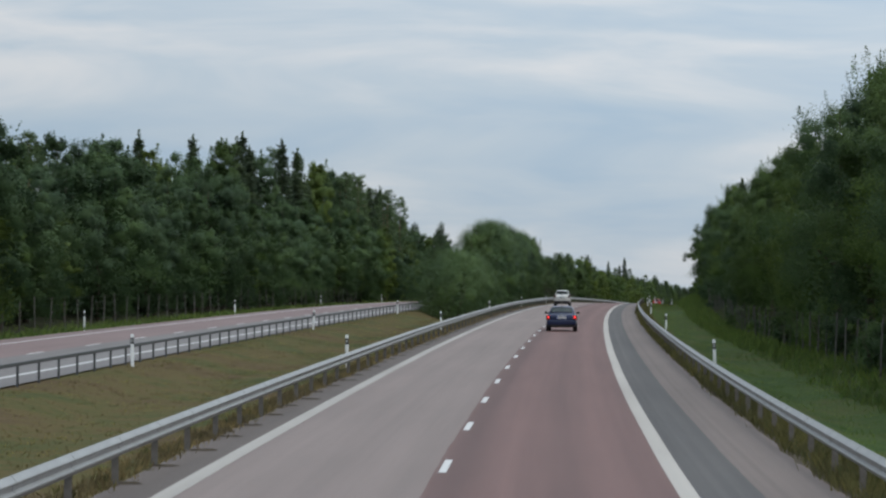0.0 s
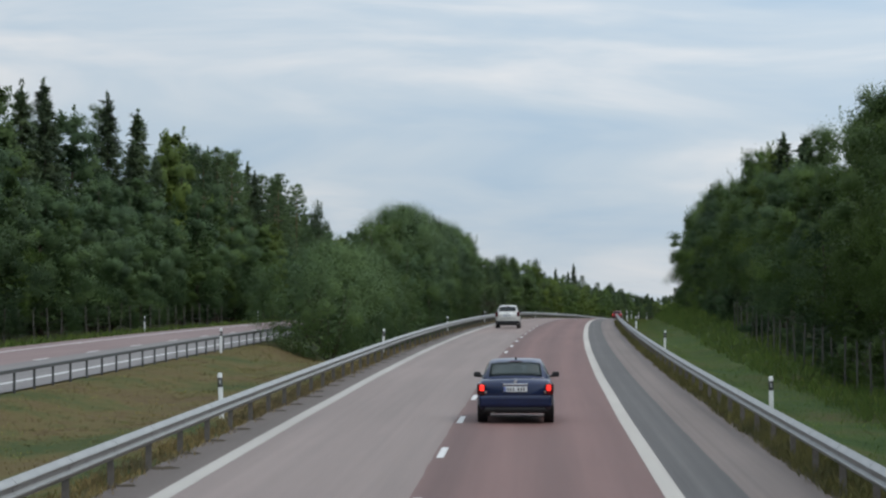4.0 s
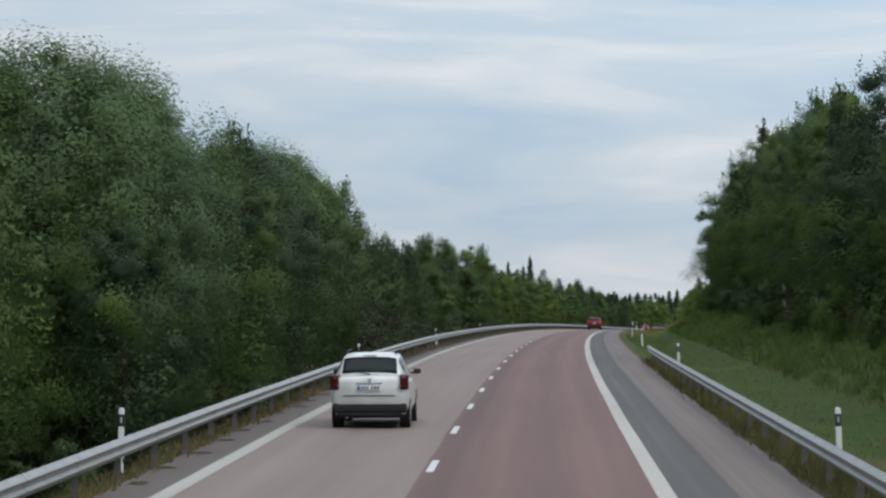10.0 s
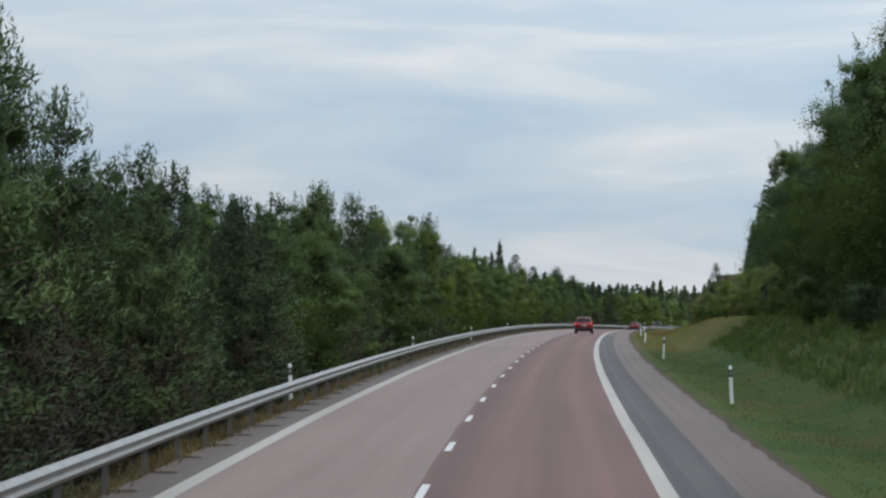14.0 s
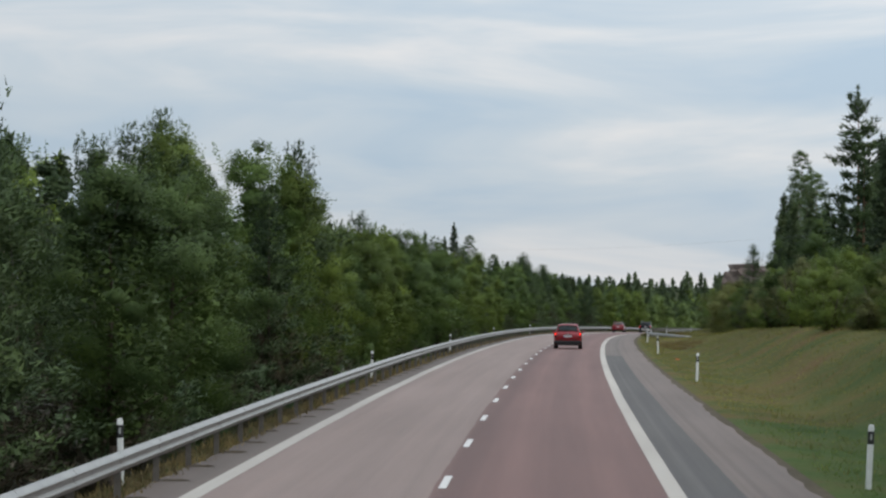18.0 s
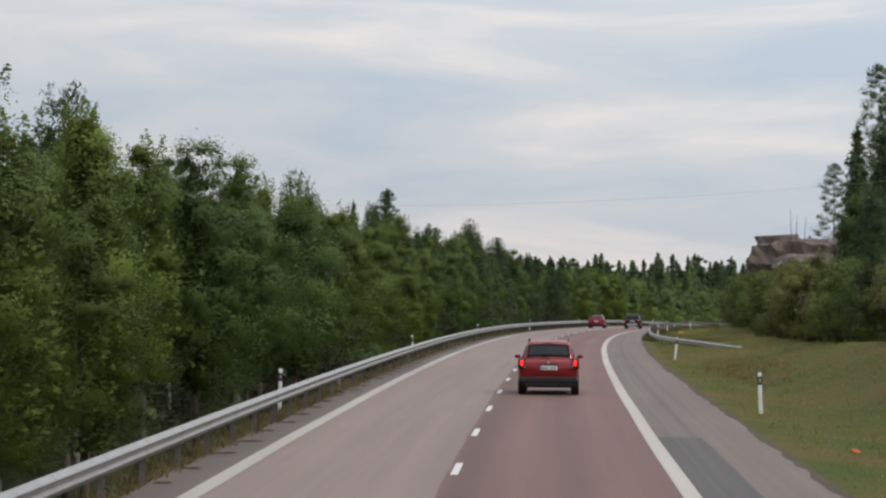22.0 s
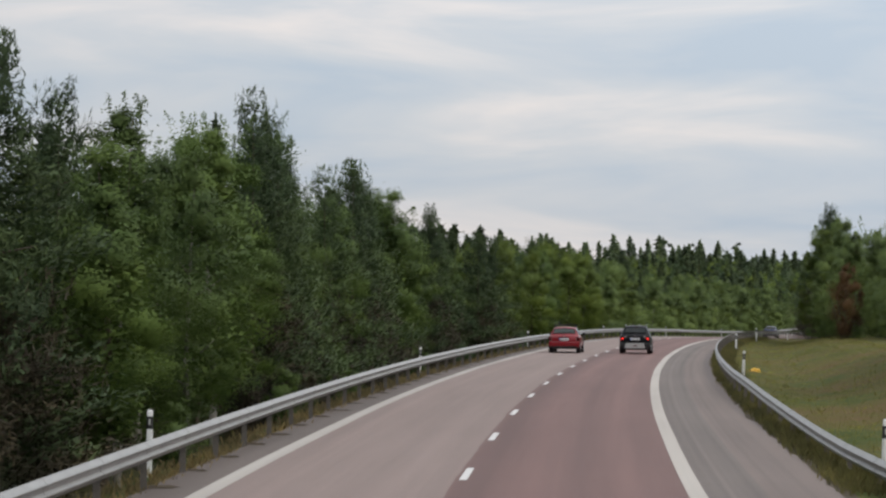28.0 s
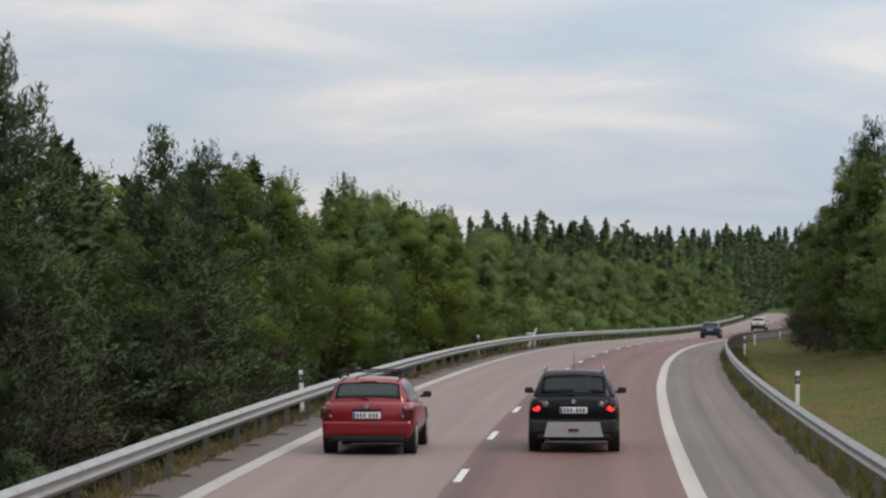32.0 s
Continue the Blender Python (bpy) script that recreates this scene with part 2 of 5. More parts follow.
def blend_node(n, l, a, b, fac, mode="MIX"):
    m = n.new("ShaderNodeMix")
    m.data_type, m.blend_type = "RGBA", mode
    for v, k in ((a, "A"), (b, "B")):
        if isinstance(v, tuple):
            m.inputs[k].default_value = (*v, 1)
        else:
            l.new(v, m.inputs[k])
    if isinstance(fac, (int, float)):
        m.inputs["Factor"].default_value = fac
    else:
        l.new(fac, m.inputs["Factor"])
    return m.outputs["Result"]


def bump_node(n, l, p, height, strength, distance):
    b = n.new("ShaderNodeBump")
    b.inputs["Strength"].default_value, b.inputs["Distance"].default_value = strength, distance
    l.new(height, b.inputs["Height"])
    l.new(b.outputs[0], p.inputs["Normal"])


def place(n, l, source="Object", scale=(1, 1, 1)):
    c = n.new("ShaderNodeTexCoord")
    m = n.new("ShaderNodeMapping")
    m.inputs["Scale"].default_value = scale
    l.new(c.outputs[source], m.inputs["Vector"])
    return m.outputs[0]


def plain(name, colour, rough=0.6, metal=0.0, vary=0.12, scale=6.0, coat=0.0, bump=0.0):
    """Painted or cast surfaces: one colour with fine and broad variation."""
    m, n, l, p = nodes_of(name, rough, metal)
    v = place(n, l)
    f = noise_node(n, l, v, scale)
    g = noise_node(n, l, v, scale * 9, 3.0)
    dark = tuple(c * (1 - vary) for c in colour)
    light = tuple(min(1.0, c * (1 + vary)) for c in colour)
    c = ramp_node(n, l, f, [(0.3, dark), (0.7, light)])
    c = blend_node(n, l, c, ramp_node(n, l, g, [(0.35, dark), (0.65, light)]), 0.4)
    l.new(c, p.inputs["Base Color"])
    p.inputs["Coat Weight"].default_value = coat
    p.inputs["Coat Roughness"].default_value = 0.06
    if bump:
        bump_node(n, l, p, g, bump, 0.01)
    return m


def asphalt(name, dark, light, tracks=(), stain=0.35, ruts=0.12):
    """Worn asphalt: aggregate grain, long streaks along the road, polished wheel tracks."""
    m, n, l, p = nodes_of(name, 0.72)
    p.inputs["Specular IOR Level"].default_value = 0.3
    uv = place(n, l, "UV")
    streak = noise_node(n, l, place(n, l, "UV", (2.2, 0.035, 1)), 1.0, 4.0)
    patch = noise_node(n, l, place(n, l, "UV", (0.22, 0.05, 1)), 1.0, 3.0)
    grain = noise_node(n, l, uv, 55.0, 3.0, 0.8)
    rut = noise_node(n, l, place(n, l, "UV", (7.0, 0.012, 1)), 1.0, 3.0)
    c = ramp_node(n, l, streak, [(0.3, dark), (0.7, light)])
    c = blend_node(n, l, c, ramp_node(n, l, patch, [(0.35, dark), (0.65, light)]), stain)
    c = blend_node(n, l, c, ramp_node(n, l, grain, [(0.3, (0.62, 0.62, 0.62)), (0.7, (1.25, 1.25, 1.25))]), 0.35, "MULTIPLY")
    c = blend_node(n, l, c, ramp_node(n, l, rut, [(0.35, (0.82, 0.82, 0.83)), (0.65, (1.16, 1.16, 1.15))]), ruts, "MULTIPLY")
    if tracks:
        sep = n.new("ShaderNodeSeparateXYZ")
        l.new(uv, sep.inputs[0])
        total = None
        for at, wide, tone in tracks:
            d = n.new("ShaderNodeMath")
            d.operation = "SUBTRACT"
            l.new(sep.outputs["X"], d.inputs[0])
            d.inputs[1].default_value = at
            a = n.new("ShaderNodeMath")
            a.operation = "ABSOLUTE"
            l.new(d.outputs[0], a.inputs[0])
            r = n.new("ShaderNodeMapRange")
            r.interpolation_type = "SMOOTHERSTEP"
            r.inputs["From Max"].default_value = wide
            r.inputs["To Min"].default_value, r.inputs["To Max"].default_value = 1.0, 0.0
            l.new(a.outputs[0], r.inputs["Value"])
            c = blend_node(n, l, c, blend_node(n, l, c, (tone, tone, tone), 1.0, "MULTIPLY"), r.outputs[0])
    l.new(c, p.inputs["Base Color"])
    bump_node(n, l, p, grain, 0.35, 0.01)
    return m


def leafy(name, low, high, lum=0.3, through_light=0.25, rough=0.6):
    """Foliage: each leaf and each plant a little different, some light shining through."""
    m, n, l, p = nodes_of(name, rough)
    info, geo = n.new("ShaderNodeObjectInfo"), n.new("ShaderNodeNewGeometry")
    c = ramp_node(n, l, geo.outputs["Random Per Island"], [(0.0, low), (1.0, high)])
    tone = ramp_node(n, l, info.outputs["Random"], [(0.0, (1 - lum * 1.05, 1 - lum, 1 - lum * 0.85)), (0.5, (1.0, 1.0, 1.0)), (1.0, (1 + lum, 1 + lum, 1 + lum * 0.5))])
    c = blend_node(n, l, c, tone, 1.0, "MULTIPLY")
    broad = ramp_node(n, l, noise_node(n, l, place(n, l), 0.22, 2.0), [(0.38, (0.78, 0.82, 0.9)), (0.62, (1.15, 1.15, 1.03))])
    c = blend_node(n, l, c, broad, 1.0, "MULTIPLY")
    sprays = ramp_node(n, l, noise_node(n, l, place(n, l), 1.1, 2.0), [(0.38, (0.86, 0.88, 0.92)), (0.62, (1.12, 1.1, 1.0))])
    c = blend_node(n, l, c, sprays, 1.0, "MULTIPLY")
    l.new(c, p.inputs["Base Color"])
    p.inputs["Specular IOR Level"].default_value = 0.12
    t = n.new("ShaderNodeBsdfTranslucent")
    l.new(c, t.inputs["Color"])
    mix = n.new("ShaderNodeMixShader")
    mix.inputs[0].default_value = through_light
    l.new(p.outputs[0], mix.inputs[1])
    l.new(t.outputs[0], mix.inputs[2])
    l.new(mix.outputs[0], n["Material Output"].inputs["Surface"])
    return m


def earth(name, stops, fine=1.5, broad=0.16, bump=0.3):
    """Grassed or bare ground: broad patches, tufts and grain."""
    m, n, l, p = nodes_of(name, 0.95)
    v = place(n, l)
    a, b, c = noise_node(n, l, v, broad, 5.0), noise_node(n, l, v, fine, 5.0, 0.7), noise_node(n, l, v, fine * 11, 3.0, 0.7)
    f = n.new("ShaderNodeMath")
    f.operation = "MULTIPLY_ADD"
    l.new(b, f.inputs[0])
    f.inputs[1].default_value = 0.4
    g = n.new("ShaderNodeMath")
    g.operation = "MULTIPLY"
    l.new(a, g.inputs[0])
    g.inputs[1].default_value = 0.6
    l.new(g.outputs[0], f.inputs[2])
    col = ramp_node(n, l, f.outputs[0], stops)
    col = blend_node(n, l, col, ramp_node(n, l, c, [(0.3, (0.65, 0.65, 0.6)), (0.7, (1.25, 1.25, 1.2))]), 0.55, "MULTIPLY")
    l.new(col, p.inputs["Base Color"])
    p.inputs["Specular IOR Level"].default_value = 0.1
    bump_node(n, l, p, c, bump, 0.06)
    return m


GREY_LANE = asphalt("grey_asphalt", (0.160, 0.125, 0.111), (0.205, 0.160, 0.143), ((-2.85, 0.55, 1.06), (-0.95, 0.5, 1.05)))
WARM_LANE = asphalt("beige_asphalt", (0.163, 0.120, 0.105), (0.208, 0.155, 0.137), ((-2.85, 0.55, 1.06), (-0.95, 0.5, 1.05)))
RED_LANE = asphalt("red_asphalt", (0.111, 0.060, 0.052), (0.148, 0.081, 0.071), ((0.2, 0.55, 0.76), (1.1, 0.45, 1.12), (1.95, 0.4, 0.90), (2.75, 0.5, 1.14)))
DARK_STRIP = asphalt("dark_asphalt", (0.054, 0.048, 0.045), (0.082, 0.074, 0.069), ((4.25, 0.12, 1.2), (4.75, 0.1, 0.88)), 0.4, 0.6)
WORN_STRIP = asphalt("worn_strip_asphalt", (0.096, 0.078, 0.068), (0.139, 0.114, 0.100), ((4.3, 0.1, 1.15), (4.7, 0.14, 0.85)), 0.5, 0.5)
SHOULDER = asphalt("shoulder_asphalt", (0.109, 0.084, 0.072), (0.157, 0.122, 0.106), ((5.15, 0.12, 0.88),), 0.5, 0.5)
INNER_SHOULDER = asphalt("inner_shoulder_asphalt", (0.074, 0.058, 0.049), (0.112, 0.088, 0.076), (), 0.6)
FAR_RED = asphalt("far_red_asphalt", (0.15, 0.098, 0.092), (0.20, 0.14, 0.13), ())
FAR_GREY = asphalt("far_grey_asphalt", (0.125, 0.112, 0.106), (0.165, 0.15, 0.142), ())
WHITE_LINE = asphalt("road_paint", (0.28, 0.257, 0.23), (0.375, 0.35, 0.315), (), 0.6)
EDGE_LINE = asphalt("edge_road_paint", (0.325, 0.298, 0.265), (0.42, 0.388, 0.348), (), 0.6)
BRIGHT_LINE = asphalt("fresh_road_paint", (0.44, 0.435, 0.42), (0.58, 0.57, 0.55), (), 0.6)
GREEN_GRASS = earth("green_grass", [(0.40, (0.034, 0.062, 0.016)), (0.47, (0.050, 0.080, 0.021)), (0.54, (0.066, 0.084, 0.026)), (0.62, (0.086, 0.076, 0.031))])
OLIVE_GRASS = earth("olive_grass", [(0.40, (0.045, 0.066, 0.016)), (0.47, (0.070, 0.076, 0.021)), (0.53, (0.092, 0.079, 0.026)), (0.61, (0.112, 0.072, 0.033))])
DRY_GRASS = earth("dry_grass", [(0.38, (0.034, 0.050, 0.015)), (0.46, (0.066, 0.066, 0.022)), (0.52, (0.094, 0.073, 0.029)), (0.60, (0.078, 0.053, 0.027)), (0.68, (0.11, 0.078, 0.04))], 1.5, 0.13)
FOREST_FLOOR = earth("forest_floor", [(0.3, (0.018, 0.022, 0.010)), (0.6, (0.040, 0.042, 0.018)), (0.75, (0.06, 0.045, 0.025))])
SHADOW_SOIL = earth("shadow_dark_soil", [(0.35, (0.045, 0.036, 0.027)), (0.55, (0.065, 0.052, 0.038)), (0.7, (0.08, 0.062, 0.042))], 8.0, 1.0)
GRAVEL = earth("gravel_verge", [(0.3, (0.06, 0.05, 0.036)), (0.55, (0.095, 0.078, 0.058)), (0.75, (0.052, 0.055, 0.022))], 6.0, 0.5)
GALV = plain("galvanised_steel", (0.29, 0.29, 0.28), 0.5, 0.5, 0.18, 1.5)
GALV_DULL = plain("weathered_steel_post", (0.115, 0.102, 0.09), 0.75, 0.15, 0.3, 5.0)
GALV_DARK = plain("dark_steel_rail", (0.065, 0.067, 0.067), 0.65, 0.2, 0.2, 3.0)
POST_WHITE = plain("white_plastic", (0.72, 0.73, 0.72), 0.45, 0, 0.1, 4.0)
POST_BLACK = plain("black_plastic", (0.02, 0.02, 0.022), 0.5)
REFLECT = plain("reflector", (0.55, 0.56, 0.55), 0.2, 0.3)
OLD_WOOD = plain("grey_fence_wood", (0.085, 0.078, 0.068), 0.9, 0, 0.3, 8.0)
WIRE = plain("fence_wire", (0.12, 0.12, 0.12), 0.6, 0.6)
BIRCH_LEAF = leafy("birch_leaves", (0.083, 0.125, 0.038), (0.100, 0.146, 0.044), 0.26, 0.30)
SALLOW_LEAF = leafy("sallow_leaves", (0.082, 0.126, 0.054), (0.100, 0.147, 0.062), 0.16, 0.33)
OLIVE_LEAF = leafy("olive_leaves", (0.140, 0.150, 0.054), (0.165, 0.17, 0.062), 0.2, 0.33)
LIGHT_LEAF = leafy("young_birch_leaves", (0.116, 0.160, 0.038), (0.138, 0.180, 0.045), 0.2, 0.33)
FRESH_LEAF = leafy("fresh_birch_leaves", (0.152, 0.208, 0.070), (0.182, 0.238, 0.082), 0.12, 0.4)
# spruce needles made paler and bluer: distance haze painted into the colour
HAZE_NEEDLE = leafy("haze_toned_needles", (0.088, 0.122, 0.074), (0.118, 0.155, 0.092), 0.2, 0.25)
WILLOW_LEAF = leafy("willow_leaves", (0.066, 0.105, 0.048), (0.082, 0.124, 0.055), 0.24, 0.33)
# leaf colour darkened to stand for the shade within the forest edge
SHADE_LEAF = leafy("shade_dark_leaves", (0.034, 0.044, 0.022), (0.048, 0.058, 0.028), 0.2, 0.15)
PINE_LEAF = leafy("pine_needles", (0.060, 0.092, 0.040), (0.080, 0.113, 0.048), 0.24, 0.22)
DEAD_NEEDLE = leafy("dead_needles", (0.045, 0.038, 0.026), (0.063, 0.051, 0.034), 0.2, 0.1)
RUST_LEAF = leafy("withered_leaves", (0.17, 0.098, 0.050), (0.20, 0.118, 0.058), 0.2, 0.4)
SPRUCE_LEAF = leafy("spruce_needles", (0.052, 0.076, 0.039), (0.072, 0.096, 0.048), 0.25, 0.22)
GRASS_BLADE = leafy("grass_blades", (0.115, 0.185, 0.046), (0.165, 0.205, 0.058), 0.1, 0.5, 0.9)
DRY_BLADE = leafy("seeding_grass_blades", (0.20, 0.185, 0.064), (0.25, 0.21, 0.08), 0.1, 0.5, 0.9)
SORREL_BLADE = leafy("sorrel_stalks", (0.2, 0.115, 0.06), (0.24, 0.15, 0.075), 0.1, 0.4, 0.9)
MEDIAN_BLADE = leafy("median_grass_blades", (0.105, 0.092, 0.038), (0.17, 0.125, 0.058), 0.1, 0.5, 0.9)
WEED_BLADE = leafy("weed_blades", (0.11, 0.108, 0.045), (0.18, 0.155, 0.068), 0.1, 0.5, 0.9)
OLIVE_BLADE = leafy("olive_grass_blades", (0.2, 0.21, 0.056), (0.265, 0.235, 0.07), 0.1, 0.5, 0.9)
STRAW_BLADE = leafy("dry_grass_blades", (0.19, 0.145, 0.075), (0.29, 0.215, 0.115), 0.1, 0.5, 0.9)
BIRCH_BARK = plain("birch_bark", (0.2, 0.19, 0.165), 0.85, 0, 0.5, 9.0)
DARK_BARK = plain("dark_bark", (0.085, 0.065, 0.048), 0.95, 0, 0.35, 9.0, 0, 0.5)
PINE_BARK = plain("pine_bark", (0.16, 0.095, 0.055), 0.9, 0, 0.35, 7.0, 0, 0.5)

# ---- ground ----
_s = np.concatenate([np.arange(-600, -60, 60), np.arange(-60, 1150, 3.0), np.arange(1150, 1500, 25), np.arange(1500, 2601, 100)])
_o = np.concatenate([[-1100, -700, -420, -260, -160, -100, -70, -52, -42, -37, -34], np.arange(-32, -24, 1.0), [-23.6, -23.2, -20, -16.5, -13.4, -12.9],
                     np.arange(-12.4, -5.2, 0.6), [-5.1, -4.85, -2, 2, 5.6, 6.1, 6.32], np.arange(6.6, 16, 0.6), [17, 18.5, 20, 23, 27, 33, 42, 60, 90, 140, 220, 360, 600, 900, 1200]])


def cover(s, o):
    k = np.zeros(len(s), int)
    k[(o < -5.0) & (o > -13.5) & (s < 235)] = 1
    k[(o < -5.6) & (s >= 235)] = 2
    k[(o < -28.5)] = 2
    k[(o > 15) & (s < 690)] = 2
    k[(o > 13) & (s < 260)] = 2
    k[(o > 20)] = 2
    k[(o > 5.5) & (o < 6.3)] = 3
    k[(o < -4.8) & (o > -5.3)] = 1
    k[(k == 0) & (s > 480) & (o > 6)] = 4
    return k


tagged(new("ground", grid_mesh("ground", _s, _o, lambda s, o: lie(s, o) - 0.02 * (np.abs(o) < 5), [GREEN_GRASS, DRY_GRASS, FOREST_FLOOR, GRAVEL, OLIVE_GRASS], cover)),
       "grassy verge and forest ground beside the motorway", "ground", kind="structure")

# ---- carriageways ----
road = thing("road", "two-lane motorway carriageway of grey and reddish asphalt", "road", kind="structure")
_s = np.arange(-60, 1150, 1.0)
_wob = 0.05 * hills(_s, _s * 0, 9.0) + 0.045 * hills(_s, _s * 0, 2.1, 2.0) + 0.02 * np.random.default_rng(5).normal(size=len(_s))


SEAM = 262


def lane(name, o0, o1, mat, label="", wob0=0.0, wob1=0.0, n=4, h=0.0, cut=(-60, 1150)):
    ok = (_s >= cut[0]) & (_s <= cut[1])
    a, b = (o0 + wob0 * _wob)[ok, None], (o1 + wob1 * _wob)[ok, None]
    part(name, grid_mesh(name, _s[ok], a + np.linspace(0, 1, n)[None] * (b - a), h, mat), None, road, label)


lane("shoulder", -4.72, -3.6, INNER_SHOULDER, "narrow weathered inner shoulder", 0.9, 0)
lane("lane", -3.6, -0.13, GREY_LANE, "light grey asphalt overtaking lane", 0, 0.3, cut=(-60, SEAM))
lane("lane", -3.6, -0.13, WARM_LANE, "beige-grey asphalt overtaking lane", 0, 0.3, cut=(SEAM, 1150))
lane("lane", -0.13, 3.62, RED_LANE, "reddish-brown asphalt driving lane", 0.3, 0)
lane("shoulder", 3.62, 4.85, DARK_STRIP, "dark resurfaced strip beside the edge line", 0, 0.2, cut=(-60, 560))
lane("shoulder", 3.62, 4.85, WORN_STRIP, "grey strip with curved tyre marks", 0, 0.2, cut=(560, 1150))
lane("shoulder", 4.85, 6.05, SHOULDER, "pale hard shoulder with a ragged gravel edge", 0.2, 1.2)


def painted(name, o0, o1, s0, s1, mat, label, ds=3.0, h=0.006):
    s = np.arange(s0, s1 + 0.01, ds)
    w = 0.012 * hills(s, s * 0, 1.1, 1.0)
    o = np.stack([o0 + w, np.full_like(s, (o0 + o1) / 2), o1 + w], -1)
    part(name, grid_mesh(name, s, o, h, mat), None, road, label)


painted("edge_line", -3.89, -3.58, -60, 1146, WHITE_LINE, "worn white edge line")
painted("edge_line", 3.60, 3.89, -60, 1146, EDGE_LINE, "broad white edge line")
_bm = box((0.13, 3.0, 0.008), (0, 0, 0.004), 0.002, 1)
_dash = from_bm("lane_dash", _bm, BRIGHT_LINE)
for k in range(-7, 90):
    part("lane_dash", _dash, None, road, at=on_road(44.88 + 12 * k, 0.0, 0.002))


def dirt_patch(seed):
    """A low uneven dark heap, longer across the road: a rail post's foot shadow painted together with its dirt."""
    r = random.Random(seed)
    bm = bmesh.new()
    rim = []
    for i in range(16):
        a = i * math.tau / 16
        k = r.uniform(0.6, 1.15)
        rim.append(bm.verts.new((0.30 * k * math.cos(a), 0.26 * k * math.sin(a), 0.003)))
    inner = [bm.verts.new((v.co.x * 0.55, v.co.y * 0.55, r.uniform(0.012, 0.03))) for v in rim]
    for i in range(16):
        bm.faces.new((rim[i], rim[(i + 1) % 16], inner[(i + 1) % 16], inner[i]))
    bm.faces.new(inner)
    return from_bm("dirt_patch", bm, SHADOW_SOIL)


_shadow_dirt = [dirt_patch(i) for i in range(5)]
_r = random.Random(9)
# one dark heap by each rail post, painting its shadow and dirt on the shoulder
for i in range(232):
    m = on_road(-12 + 4 * i + 0.3 + _r.uniform(-0.3, 0.3), -4.52 + _r.uniform(-0.1, 0.08), 0.004, _r.uniform(-25, 25))
    part("dirt_patch", _r.choice(_shadow_dirt), None, road, at=m @ Matrix.Diagonal((_r.uniform(0.6, 1.2), _r.uniform(0.5, 1.3), 1, 1)))

opposite = thing("opposite_road", "opposite motorway carriageway beyond the grassed median", "road", kind="structure")
_s2 = np.arange(-60, 480, 4.0)
for nm, o0, o1, mt, lb in (("shoulder", -14.55, -13.2, FAR_GREY, "pale shoulder"), ("lane", -18.2, -14.55, FAR_GREY, "pale grey lane"),
                           ("lane", -21.95, -18.2, FAR_RED, "reddish lane"), ("shoulder", -23.4, -21.95, FAR_RED, "reddish outer shoulder")):
    part(nm, grid_mesh(nm, _s2, np.linspace(o0, o1, 3), 0.0, mt), None, opposite, lb)
for o0 in (-22.05, -14.6):
    part("edge_line", grid_mesh("edge_line", _s2, np.array([o0, o0 + 0.22]), 0.006, BRIGHT_LINE), None, opposite, "white edge line")
for k in range(-4, 36):
    part("lane_dash", _dash, None, opposite, at=on_road(6 + 12 * k, -18.2, 0.003))


# ---- guard rails ----
def wbeam(length, height=0.31):
    """A corrugated steel beam with two ridges, open at the back; x points to the road."""
    z = [0.0, 0.02, 0.075, 0.095, 0.13, 0.18, 0.215, 0.235, 0.29, 0.31]
    x = [0.0, 0.018, 0.078, 0.078, 0.022, 0.022, 0.078, 0.078, 0.018, 0.0]
    z = [a * height / 0.31 for a in z]
    out = list(zip(x, z)) + [(a - 0.006, b) for a, b in reversed(list(zip(x, z)))]
    return from_bm("beam", slab(out, 0, length, "y"), GALV)


def sigma_post(top=0.66, deep=0.35):
    out = [(-0.05, -0.03), (0.05, -0.03), (0.05, -0.022), (-0.042, -0.022), (-0.042, 0.022), (0.05, 0.022), (0.05, 0.03), (-0.05, 0.03)]
    bm = bmesh.new()
    a = [bm.verts.new((u, v, -deep)) for u, v in out]
    b = [bm.verts.new((u, v, top)) for u, v in out]
    for i in range(8):
        bm.faces.new((a[i], a[(i + 1) % 8], b[(i + 1) % 8], b[i]))
    bm.faces.new(b)
    return from_bm("post", bm, GALV_DULL)


BEAM, POST = wbeam(4.04), sigma_post()
LAP = from_bm("lap", slab([(0.004, 0.0), (0.022, 0.02), (0.082, 0.075), (0.082, 0.095), (0.026, 0.13), (0.026, 0.18), (0.082, 0.215), (0.082, 0.235), (0.022, 0.29), (0.004, 0.31),
                           (0.0, 0.31), (0.016, 0.29), (0.076, 0.235), (0.076, 0.215), (0.02, 0.18), (0.02, 0.13), (0.076, 0.095), (0.076, 0.075), (0.016, 0.02), (0.0, 0.0)], 0, 0.26, "y"), GALV)


